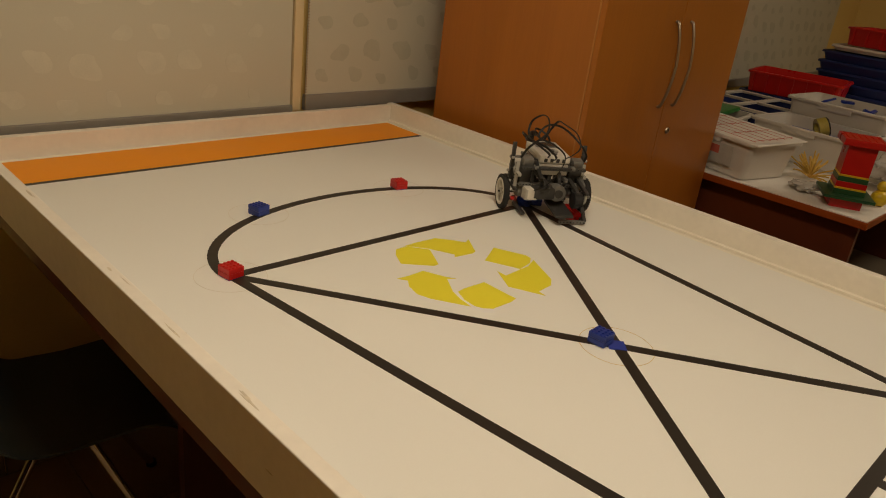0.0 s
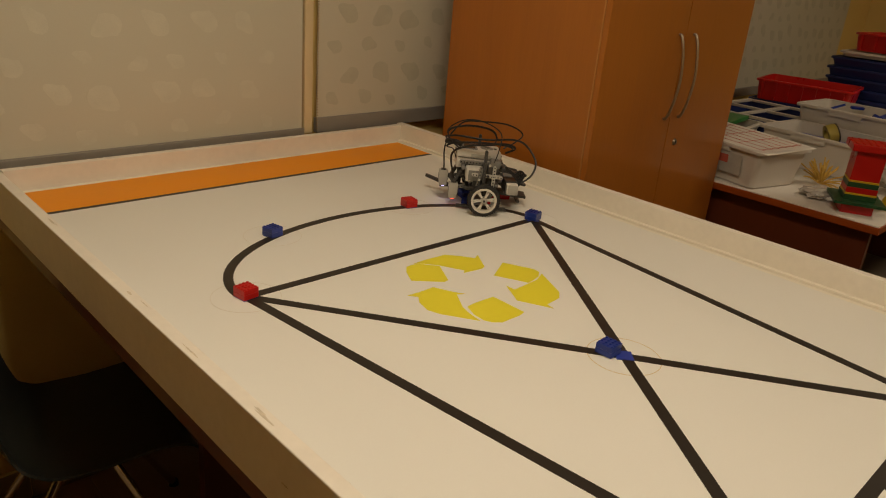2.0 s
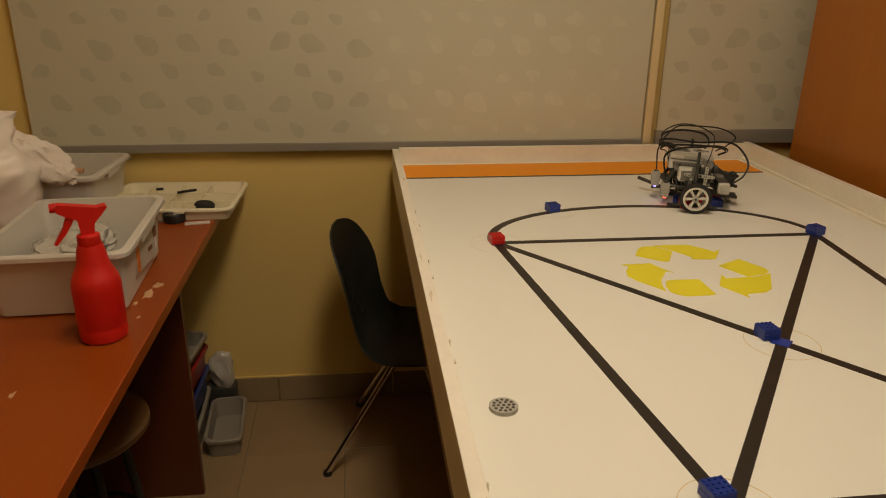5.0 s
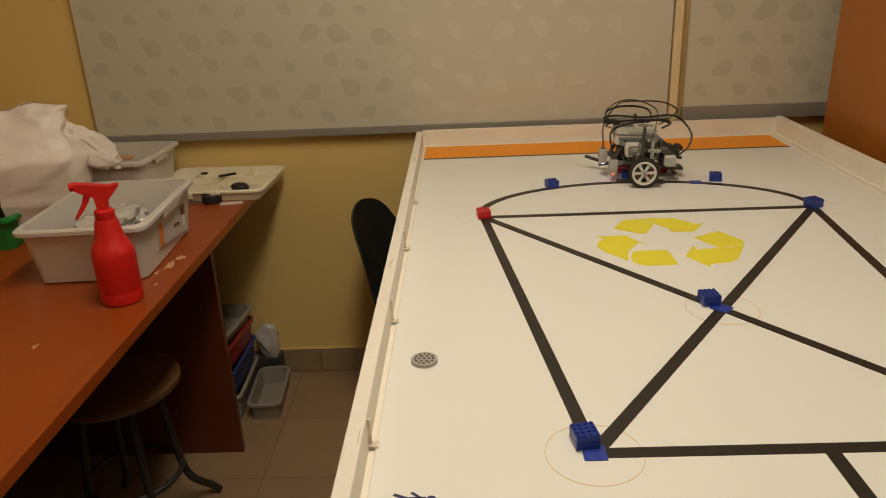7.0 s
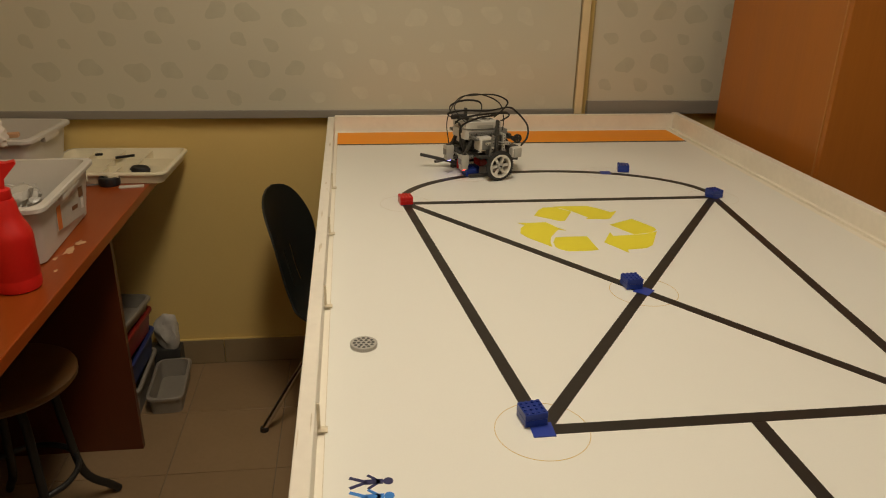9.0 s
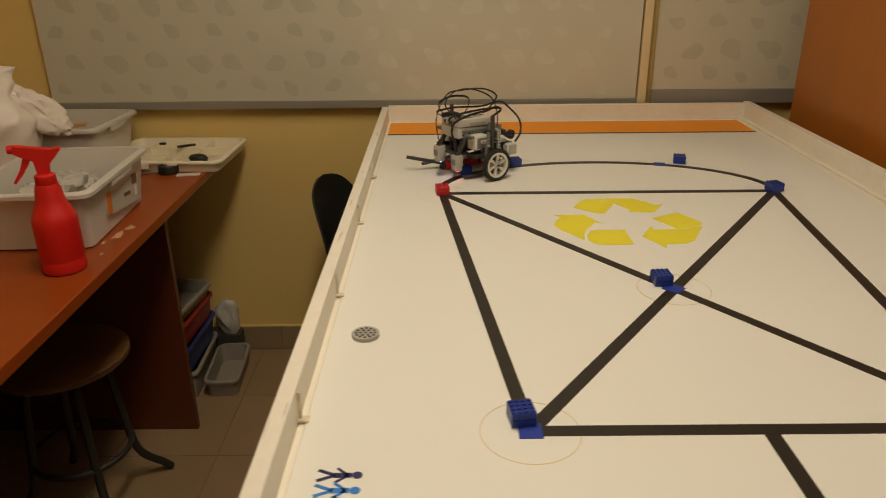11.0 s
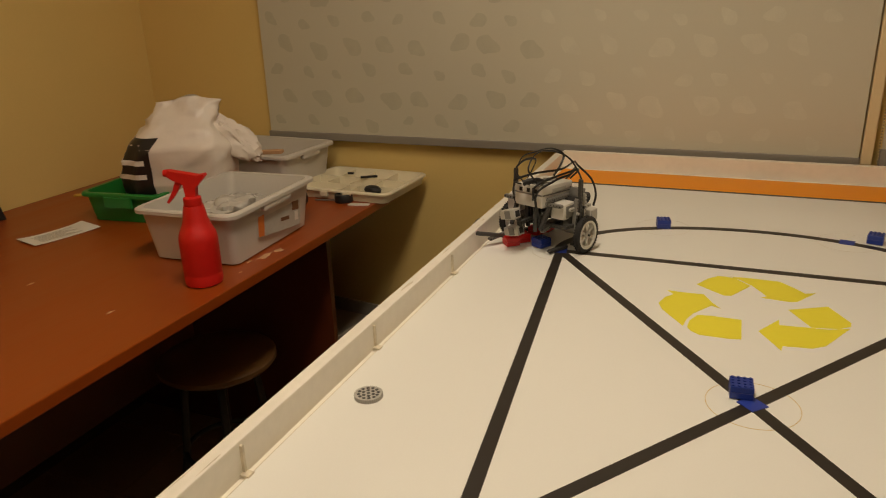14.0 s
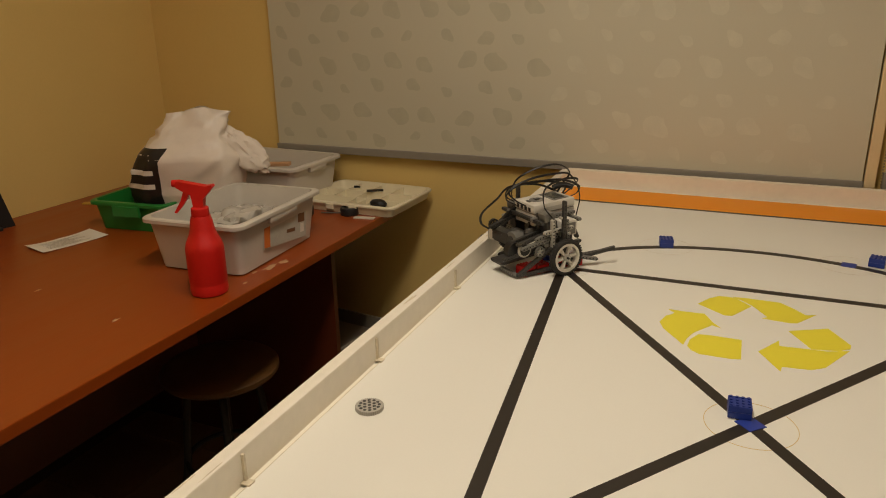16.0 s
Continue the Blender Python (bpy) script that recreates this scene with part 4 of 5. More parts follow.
tower()
spiky = bmesh.new()
rng = random.Random(12)
for i in range(46):
    a, e = rng.uniform(0, 2 * math.pi), rng.uniform(0.1, 1.3)
    d = Vector((math.cos(a) * math.cos(e), math.sin(a) * math.cos(e), math.sin(e)))
    tube([Vector((0, 0, 0.01)), d * 0.045 + Vector((0, 0, 0.012)), d * rng.uniform(0.07, 0.11) + Vector((0, 0, 0.004))], 0.0028, 5, spiky, steps=3)
bmesh.ops.translate(spiky, vec=(2.335, -0.155, DZ), verts=spiky.verts)
tagged(part("straw_pompom", spiky, M_TAPE), "spiky bunch of yellow-orange straws on the desk", "straw bunch")
duck = empty("yellow_figure", pose(2.245, -0.425, DZ, 0, 0, 15), "small rounded yellow toy beside the brick tower", "toy")
bm = bmesh.new()
bmesh.ops.create_icosphere(bm, subdivisions=2, radius=0.03, matrix=Matrix.Translation((0, 0, 0.028)))
bmesh.ops.create_icosphere(bm, subdivisions=2, radius=0.02, matrix=Matrix.Translation((0.008, 0, 0.068)))
part("toy_body", bm, M_YELB, duck, smooth=True)
for i in range(5):
    tagged(part("loose_brick", box(-0.016, 0.016, -0.008, 0.008, 0, 0.01, 0.001, turn=pose(2.36 + 0.05 * i, -0.43 + 0.03 * (i % 2), DZ, 0, 0, 40 * i)), (M_BLUE, M_RED)[i % 2]), "loose toy brick lying on the white desk", "toy brick", "loose bricks")


def sorting_tray():
    """A dark blue tub under a pale lattice of compartment walls."""
    t = empty("sorting_tray", pose(3.02, 0.40, DZ + 0.001, 0, 0, -3), "dark blue sorting tray with a pale compartment lattice", "sorting tray")
    part("tub", open_tray(0.50, 0.42, 0.12, 0.004, 0.05, 0.01), M_DBLUE, t, smooth=True)
    for y in (-0.205, 0.0, 0.205):
        part("lattice_bar", box(-0.262, 0.262, y - 0.013, y + 0.013, 0.121, 0.133, 0.003), M_TOTE, t, "pale plastic bar")
    for x in (-0.248, 0.0, 0.248):
        part("lattice_bar", box(x - 0.013, x + 0.013, -0.19, -0.015, 0.121, 0.133, 0.003), M_TOTE, t, "pale plastic bar")
        part("lattice_bar", box(x - 0.013, x + 0.013, 0.015, 0.19, 0.121, 0.133, 0.003), M_TOTE, t, "pale plastic bar")


def crumpled_wrap(name, m, size, label, mat, rough=22.0):
    """A thin crumpled film, resting on its lowest point."""
    bm = bmesh.new()
    bmesh.ops.create_icosphere(bm, subdivisions=4, radius=1.0)
    for v in bm.verts:
        v.co *= 1.0 + 0.45 * noise.noise(v.co * 1.7) + 0.30 * abs(noise.noise(v.co * rough * 0.2)) - 0.2 * abs(noise.noise(v.co * 7.0 + Vector((4, 1, 2))))
    low = min(v.co.z for v in bm.verts)
    for v in bm.verts:
        v.co = Vector((v.co.x * size[0], v.co.y * size[1], (v.co.z - low) * size[2] * 0.5))
    bmesh.ops.transform(bm, matrix=m, verts=bm.verts)
    return tagged(part(name, bm, mat, smooth=True), label, "wrapping")


sorting_tray()
crumpled_wrap("plastic_wrap", pose(-0.975, 0.11, DZ + 0.01, 0, 0, 10), (0.085, 0.12, 0.10), "crumpled clear plastic bags lying in the tote", M_FILM)
crumpled_wrap("plastic_wrap", pose(2.16, -0.205, DZ, 0, 0, 20), (0.055, 0.045, 0.03), "crumpled clear plastic wrap on the white desk", M_FILM)
crumpled_wrap("plastic_wrap", pose(2.52, -0.36, DZ, 0, 0, 60), (0.06, 0.06, 0.11), "puffed clear plastic bag behind the brick tower", M_FILM)


# ---- toy bricks and gear on the mat ----
def toy_brick(m, mat, label):
    """Four by four studs, two bricks high."""
    s = 0.0158
    b = empty("toy_brick", m, label, "toy brick", "game bricks")
    for z0, z1 in ((0.0, 0.0095), (0.0097, 0.0192)):
        part("brick_layer", box(-s, s, -s, s, z0, z1, 0.0006, seg=1), mat, b)
    bm = bmesh.new()
    for i in range(4):
        for k in range(4):
            cyl(0.0024, 0.0024, 0.0191, 0.0209, 10, bm, pose(-0.012 + 0.008 * i, -0.012 + 0.008 * k, 0))
    part("studs", bm, mat, b)
    return b


BZ = 0.0016
toy_brick(pose(0.8, 0.001, BZ, 0, 0, 14), M_BLUE, "blue toy brick block on a corner of the printed lines")
toy_brick(pose(0.384, -0.515, BZ, 0, 0, 4), M_BLUE, "blue toy brick block beside the crossing lines")
toy_brick(pose(0.098, -0.912, BZ, 0, 0, 9), M_BLUE, "blue toy brick block at the near corner of the lines")
toy_brick(pose(0.196, 0.236, BZ, 0, 0, 12), M_BLUE, "blue toy brick block on the curved line")
brick_red_node = toy_brick(pose(0.0, 0.0, BZ, 0, 0, 8), M_RED, "red toy brick block at a corner of the lines")
brick_red_arc = toy_brick(pose(0.590, 0.236, BZ, 0, 0, -10), M_RED, "red toy brick block on the curved line, taken by the robot")
brick_red_fork = toy_brick(pose(0, 0, BZ), M_RED, "red toy brick block held in the robot's rear fork")
brick_red_second = toy_brick(pose(0, 0, BZ), M_RED, "red toy brick block held in the robot's rear fork")
brick_blue_left = toy_brick(pose(0, 0, BZ), M_BLUE, "blue toy brick block that the robot leaves behind the curve")
brick_blue_held = toy_brick(pose(0, 0, BZ), M_BLUE, "blue toy brick block carried under the robot")


def gear_wheel(r, teeth, h, hole=0.0024, rings=((0.5, 6), (0.78, 12))):
    bm = bmesh.new()
    n = teeth * 4
    outer = []
    for i in range(n):
        a = 2 * math.pi * i / n
        rr = r if i % 4 in (0, 1) else r * 0.94
        outer.append((rr * math.cos(a), rr * math.sin(a)))
    plate(outer, 0, h, bm)
    return bm


def lying_gear():
    g = empty("toy_gear", pose(-0.118, -0.694, 0.0), "grey toothed plastic gear lying on the mat", "gear")
    part("gear_rim", gear_wheel(0.0212, 40, 0.0062), M_LGREY, g)
    bm = bmesh.new()
    for rr, n in ((0.0, 1), (0.008, 6), (0.0145, 12)):
        for i in range(n):
            a = 2 * math.pi * i / n
            cyl(0.0026, 0.0026, 0.006, 0.0066, 10, bm, pose(rr * math.cos(a), rr * math.sin(a), 0))
    part("gear_holes", bm, M_DGREY, g, "dark round holes")


lying_gear()


M_SHELL = material("pale_shell", (0.60, 0.575, 0.52), 0.4, vary=0.05)


# ---- the robot: forward +x, left +y, origin on the mat under the axle ----
def beam(length, bm=None, turn=None, w=0.0078, h=0.0078):
    """A studless beam along x with rounded ends and recessed holes marked on both faces."""
    bm = bm or bmesh.new()
    n = max(int(round(length / 0.008)), 2)
    pts = []
    for s in (1, -1):
        for i in range(7):
            a = radians(-90 + 30 * i) if s > 0 else radians(90 + 30 * i)
            pts.append(((length / 2 - h / 2) * s + h / 2 * math.cos(a), h / 2 * math.sin(a)))
    one = plate(pts, -w / 2, w / 2)
    for i in range(n):
        x = -length / 2 + 0.004 + (length - 0.008) * i / (n - 1)
        for s in (-1, 1):
            cyl(0.0026, 0.0018, 0, 0.0006, 8, one, pose(x, 0, s * w / 2) @ pose(0, 0, 0, 0 if s > 0 else 180, 0, 0))
    bmesh.ops.transform(one, matrix=(turn or Matrix()) @ pose(0, 0, 0, 90, 0, 0), verts=one.verts)
    me = bpy.data.meshes.new("beam")
    one.to_mesh(me)
    one.free()
    bm.from_mesh(me)
    bpy.data.meshes.remove(me)
    return bm


def between(a, b, twist=0):
    """A turn that lays x from a to b, at their middle."""
    a, b = Vector(a), Vector(b)
    d = (b - a).normalized()
    side = Vector((0, 0, 1)).cross(d)
    side = (side if side.length > 0.05 else Vector((0, 1, 0))).normalized()
    return Matrix.Translation((a + b) / 2) @ Matrix((d, side, d.cross(side))).transposed().to_4x4() @ pose(0, 0, 0, twist, 0, 0), (b - a).length


def strut(name, a, b, mat, parent, twist=0, label=""):
    m, n = between(a, b, twist)
    made = part(name, beam(n + 0.008, turn=m), [mat, M_HOLE], parent, label)
    for p in made.data.polygons:
        p.material_index = 1 if p.area < 2.2e-5 and len(p.vertices) == 8 else 0
    return made


def sensor(parent, m, led, label):
    bm = box(-0.012, 0.012, -0.0115, 0.0115, 0.0, 0.030, 0.004)
    box(-0.0105, 0.0105, -0.010, 0.010, -0.012, 0.004, 0.004, bm)
    bmesh.ops.transform(bm, matrix=m, verts=bm.verts)
    part("light_sensor", bm, M_LGREY, parent, label, smooth=True)
    bm = box(-0.0125, 0.0125, -0.009, 0.009, 0.004, 0.020, 0.001)
    bmesh.ops.transform(bm, matrix=m, verts=bm.verts)
    part("grey_band", bm, M_MGREY, parent)
    part("lens", cyl(0.0036, 0.0036, -0.0132, -0.0112, 12, turn=m @ pose(0, 0.004, 0)), led, parent, "glowing lens")
    part("port", box(-0.006, 0.006, -0.0065, 0.0065, 0.029, 0.032, turn=m), M_BLACKP, parent)


def motor(parent, m, label, body=None, cap=None):
    """Servo: rounded drum, long body and a rear hub along x."""
    bm = box(-0.034, 0.022, -0.0155, 0.0155, -0.014, 0.014, 0.005)
    bmesh.ops.transform(bm, matrix=m, verts=bm.verts)
    s = part("servo_motor", bm, body or M_LGREY, parent, label, smooth=True)
    bm = cyl(0.0195, 0.0195, -0.0125, 0.0125, 26, turn=m @ pose(0.032, 0, 0, 90, 0, 0), bevel=0.002)
    part("drum", bm, M_MGREY, s, smooth=True)
    bm = cyl(0.010, 0.010, -0.0155, 0.0155, 20, turn=m @ pose(0.032, 0, 0, 90, 0, 0))
    part("drive_hub", bm, M_DGREY, s, "dark hub", smooth=True)
    bm = box(-0.052, -0.033, -0.013, 0.013, -0.016, 0.010, 0.003)
    bmesh.ops.transform(bm, matrix=m, verts=bm.verts)
    part("rear_cap", bm, cap or M_PWHITE, s, smooth=True)
    bm = bmesh.new()
    for x in (-0.02, -0.008, 0.004):
        for sy in (-1, 1):
            cyl(0.0027, 0.002, 0, 0.0008, 10, bm, m @ pose(x, sy * 0.0155, 0.006, -90 * sy, 0, 0))
    part("pin_holes", bm, M_DGREY, s)
    return s


def drive_wheel(parent, y):
    sgn = 1 if y > 0 else -1
    tyre = [(0.0315, -0.0062), (0.034, -0.0072), (0.0385, -0.0062), (0.0408, -0.003), (0.0412, 0.0), (0.0408, 0.003), (0.0385, 0.0062), (0.034, 0.0072), (0.0315, 0.0062), (0.0315, -0.0062)]
    w = part("wheel", lathe(tyre, 48, turn=pose(0, 0, 0, 90, 0, 0)), M_RUBBER, parent, "thin black rubber motorcycle tyre", smooth=True)
    w.location = (0, y, 0.0412)
    bm = bmesh.new()
    for i in range(40):
        a = 2 * math.pi * i / 40
        for s in (-1, 1):
            box(-0.0012, 0.0012, 0.0012, 0.0055, 0.0395, 0.0417, 0, bm, pose(0, 0, 0, 0, math.degrees(a) + (4.5 if s > 0 else 0), 0) @ pose(0, 0 if s > 0 else -0.0067, 0))
    part("tread", bm, M_RUBBER, w)
    rim = lathe([(0.0268, -0.0066), (0.0322, -0.0066), (0.0322, 0.0066), (0.0268, 0.0066), (0.0268, -0.0066)], 44, turn=pose(0, 0, 0, 90, 0, 0))
    for i in range(6):
        for off in (-5.5, 5.5):
            box(-0.00155, 0.00155, -0.003, 0.003, 0.006, 0.0285, 0, rim, pose(0, 0, 0, 0, 60 * i + off, 0))
    part("rim", rim, M_PWHITE, w, "white six-spoke rim", smooth=True)
    part("hub", cyl(0.0085, 0.0085, -0.0065, 0.0065, 20, turn=pose(0, 0, 0, 90, 0, 0)), M_LGREY, w, smooth=True)
    part("axle_end", cyl(0.0025, 0.0025, -0.011, 0.011, 8, turn=pose(0, 0, 0, 90, 0, 0)), M_BLACKP, w)
    return w


def build_robot():
    r = empty("toy_robot", pose(0, 0, 0), "two-wheeled grey brick-built robot with looping black cables", "robot")
    # control unit, tilted a little
    bt = pose(0.017, 0, 0.106, 0, -3, 0)
    bm = box(-0.055, 0.055, -0.037, 0.037, -0.005, 0.022, 0.003)
    bmesh.ops.transform(bm, matrix=bt, verts=bm.verts)
    unit = part("control_unit", bm, M_SHELL, r, "grey and white control unit", smooth=True)
    bm = box(-0.056, 0.056, -0.038, 0.038, 0.0235, 0.043, 0.004)
    bmesh.ops.transform(bm, matrix=bt, verts=bm.verts)
    part("top_shell", bm, M_SHELL, unit, "pale grey top shell", smooth=True)
    part("screen_bezel", box(0.004, 0.044, -0.029, 0.029, 0.0425, 0.0442, 0.0005, turn=bt), M_MGREY, unit)
    part("screen", box(0.010, 0.038, -0.022, 0.022, 0.0443, 0.0450, turn=bt), M_LCD, unit, "grey-green display")
    part("button_ring", cyl(0.017, 0.017, 0.0425, 0.0440, 28, turn=bt @ pose(-0.022, 0, 0)), M_MGREY, unit, smooth=True)
    part("button", box(-0.028, -0.016, -0.0055, 0.0055, 0.0440, 0.0462, 0.001, turn=bt), M_DGREY, unit, "dark centre button")
    for s in (-1, 1):
        part("button", box(-0.027, -0.017, s * 0.0125 - 0.004, s * 0.0125 + 0.004, 0.0440, 0.0455, 0.001, turn=bt), M_LGREY, unit)
    part("button", box(-0.047, -0.040, -0.007, 0.007, 0.0428, 0.0445, 0.001, turn=bt), M_DGREY, unit)
    for y in (-0.022, -0.007, 0.008, 0.023):
        part("port", box(-0.0568, -0.0548, y - 0.004, y + 0.004, 0.027, 0.036, turn=bt), M_BLACKP, unit)
    for y in (-0.02, 0.0, 0.02):
        part("port", box(0.0548, 0.0568, y - 0.004, y + 0.004, 0.027, 0.036, turn=bt), M_BLACKP, unit)
    for s in (-1, 1):
        part("side_band", box(-0.052, 0.052, s * 0.0374 - 0.0006, s * 0.0374 + 0.0006, 0.0215, 0.0238, turn=bt), M_MGREY, unit)
        for x in (-0.036, -0.028, 0.020, 0.036):
            part("pin_hole", cyl(0.0026, 0.0026, 0, 0.0008, 10, turn=bt @ pose(x, s * 0.0372, 0.014, -90 * s, 0, 0)), M_BLACKP, unit)
        strut("side_rail", (-0.035, s * 0.043, 0.116), (0.055, s * 0.043, 0.114), M_MGREY, r)
        part("side_label", box(-0.03, 0.02, s * 0.0378 - 0.0006, s * 0.0378 + 0.0006, 0.026, 0.034, turn=bt), M_LGREY, unit)
    # drive motors, standing beside the axle
    for s in (-1, 1):
        motor(r, pose(-0.014, s * 0.062, 0.085, 0, 80, 0), "dark grey drive motor", M_DGREY, M_MGREY)
        strut("upright_beam", (-0.020, s * 0.083, 0.052), (-0.022, s * 0.083, 0.120), M_LGREY, r)
        strut("frame_beam", (-0.040, s * 0.082, 0.096), (0.030, s * 0.082, 0.100), M_LGREY, r)
        part("motor_cover", box(0.004, 0.048, s * 0.060 - 0.019, s * 0.060 + 0.019, 0.078, 0.114, 0.006), M_SHELL, r, "pale motor end with a grey face", smooth=True)
        part("cover_face", box(0.010, 0.042, s * 0.0795 - 0.0008, s * 0.0795 + 0.0008, 0.083, 0.109, 0.0006), M_MGREY, r)
        part("axle", cyl(0.0025, 0.0025, 0.03, 0.112, 8, turn=pose(0, 0, 0.0412, -90 * s, 0, 0)), M_BLACKP, r)
        strut("upright_beam", (0.004, s * 0.089, 0.050), (0.003, s * 0.089, 0.160), M_DGREY, r)
        strut("upright_beam", (0.020, s * 0.086, 0.052), (0.012, s * 0.086, 0.118), M_MGREY, r)
        strut("upright_beam", (-0.030, s * 0.047, 0.05), (-0.034, s * 0.047, 0.128), M_DGREY, r)
        strut("frame_beam", (-0.05, s * 0.046, 0.118), (0.06, s * 0.046, 0.122), M_MGREY, r)
        strut("frame_beam", (-0.03, s * 0.084, 0.058), (0.05, s * 0.084, 0.066), M_DGREY, r)
        strut("front_strut", (0.045, s * 0.046, 0.12), (0.078, s * 0.040, 0.060), M_DGREY, r)
        part("gear", gear_wheel(0.0125, 20, 0.006), M_DGREY, r).matrix_basis = pose(0.018, s * 0.079, 0.078, 90, 0, 0)
        part("red_bush", cyl(0.0045, 0.0045, 0, 0.008, 10, turn=pose(-0.016, s * 0.078, 0.030, -90 * s, 0, 0)), M_RED, r, "red bush")
        for x, z in ((-0.004, 0.07), (-0.006, 0.1), (0.016, 0.09), (-0.008, 0.128)):
            part("pin", cyl(0.0032, 0.0032, 0, 0.006, 10, turn=pose(x, s * 0.089, z, -90 * s, 0, 0)), M_LGREY if z != 0.1 else M_BLACKP, r)
    for x, z, mt in ((0.04, 0.06, M_DGREY), (-0.032, 0.072, M_MGREY), (0.055, 0.112, M_MGREY), (-0.045, 0.116, M_DGREY), (0.02, 0.098, M_MGREY)):
        strut("cross_beam", (x, -0.075, z), (x, 0.075, z), mt, r)
    # dense bracket work in the middle
    rng = random.Random(17)
    for i in range(26):
        x, y, z = rng.uniform(-0.045, 0.05), rng.uniform(-0.04, 0.04), rng.uniform(0.055, 0.108)
        d = rng.choice(((1, 0, 0), (0, 1, 0), (0.4, 0, 0.9)))
        n = rng.uniform(0.012, 0.022)
        strut("bracket", (x - d[0] * n, y - d[1] * n, z - d[2] * n), (x + d[0] * n, y + d[1] * n, z + d[2] * n), rng.choice((M_DGREY, M_DGREY, M_BLACKP, M_MGREY)), r, rng.choice((0, 90)))
    # rear lift motor with its pulley and the rear fork
    motor(r, pose(-0.070, 0.026, 0.066, 0, 0, -84), "grey lift motor lying across the rear", M_DGREY, M_LGREY)
    part("motor_end", box(-0.088, -0.058, 0.046, 0.076, 0.050, 0.078, 0.005), M_PWHITE, r, "white motor end", smooth=True)
    # belt drive on the right rear
    pul = part("pulley", lathe([(0.006, -0.003), (0.0145, -0.003), (0.0165, -0.002), (0.0165, 0.002), (0.0145, 0.003), (0.006, 0.003), (0.006, -0.003)], 28, turn=pose(-0.084, -0.068, 0.062, 90, 0, 0)), M_LGREY, r, smooth=True)
    part("pulley_face", cyl(0.0125, 0.0125, -0.0034, 0.0034, 24, turn=pose(-0.084, -0.068, 0.062, 90, 0, 0)), M_BLACKP, pul, smooth=True)
    part("drive_belt", tube([(-0.084, -0.066, 0.0795), (-0.05, -0.066, 0.084), (-0.022, -0.066, 0.082), (-0.014, -0.066, 0.074), (-0.022, -0.066, 0.064), (-0.05, -0.066, 0.052), (-0.084, -0.066, 0.045)], 0.0018, 6), M_CABLE, r, smooth=True)
    strut("belt_arm", (-0.092, -0.075, 0.066), (-0.010, -0.078, 0.084), M_MGREY, r)
    strut("belt_arm", (-0.058, -0.075, 0.082), (0.0, -0.078, 0.098), M_MGREY, r)
    small = part("spoked_wheel", lathe([(0.0085, -0.003), (0.0115, -0.003), (0.0115, 0.003), (0.0085, 0.003), (0.0085, -0.003)], 24, turn=pose(-0.052, -0.080, 0.056, 90, 0, 0)), M_MGREY, r, smooth=True)
    bm = cyl(0.003, 0.003, -0.003, 0.003, 10, turn=pose(-0.052, -0.080, 0.056, 90, 0, 0))
    for k in range(5):
        box(-0.0012, 0.0012, -0.002, 0.002, 0.002, 0.0092, 0, bm, pose(-0.052, -0.080, 0.056, 0, 72 * k, 0))
    part("wheel_spokes", bm, M_LGREY, small)
    top = part("rear_pulley", lathe([(0.0085, -0.003), (0.0125, -0.003), (0.0125, 0.003), (0.0085, 0.003), (0.0085, -0.003)], 24, turn=pose(-0.094, 0.041, 0.094, 90, 0, 0)), M_BLACKP, r, smooth=True)
    bm = bmesh.new()
    for k in range(3):
        box(-0.0013, 0.0013, -0.002, 0.002, -0.009, 0.009, 0, bm, pose(-0.094, 0.041, 0.094, 0, 60 * k, 0))
    part("pulley_spokes", bm, M_BLACKP, top)
    strut("rear_arm", (-0.005, 0.050, 0.112), (-0.108, 0.030, 0.092), M_DGREY, r)
    strut("rear_arm", (-0.030, 0.044, 0.130), (-0.085, 0.040, 0.090), M_BLACKP, r)
    strut("rear_fork", (0.0, 0.070, 0.012), (-0.06, 0.066, 0.008), M_DGREY, r)
    for s in (-1, 1):
        strut("front_skid", (0.012, s * 0.060, 0.007), (0.062, s * 0.052, 0.007), M_DGREY, r)
    for s in (-1,):
        strut("lift_arm", (-0.025, s * 0.062, 0.062), (-0.125, s * 0.054, 0.042), M_DGREY, r)
        strut("rear_fork", (0.0, s * 0.078, 0.012), (-0.105, s * 0.070, 0.007), M_DGREY, r)
        strut("rear_brace", (-0.012, s * 0.082, 0.066), (-0.10, s * 0.074, 0.010), M_DGREY, r)
        part("skid_link", tube([(0.03, s * 0.07, 0.010), (0.045, s * 0.068, 0.014), (0.058, s * 0.064, 0.008)], 0.004, 6), M_MGREY, r)
    part("lift_plate", box(-0.118, -0.03, -0.036, 0.008, 0.036, 0.043, 0.001, turn=pose(0, 0, -0.002, 0, -6, 0)), M_DGREY, r)
    strut("fork_tie", (-0.105, -0.07, 0.007), (-0.105, -0.012, 0.007), M_MGREY, r)
    strut("fork_tie", (-0.06, -0.03, 0.05), (-0.06, 0.05, 0.05), M_DGREY, r)
    for s in (-0.018, 0.004):
        strut("belt_frame", (-0.10, s - 0.05, 0.075), (-0.01, s - 0.05, 0.094), M_DGREY, r)
    part("belt_wheel", cyl(0.019, 0.019, -0.010, 0.010, 26, turn=pose(-0.098, -0.046, 0.058, 90, 0, 0)), M_BLACKP, r, smooth=True)
    part("belt_wheel", cyl(0.009, 0.009, -0.006, 0.006, 20, turn=pose(-0.030, -0.070, 0.070, 90, 0, 0)), M_LGREY, r, smooth=True)
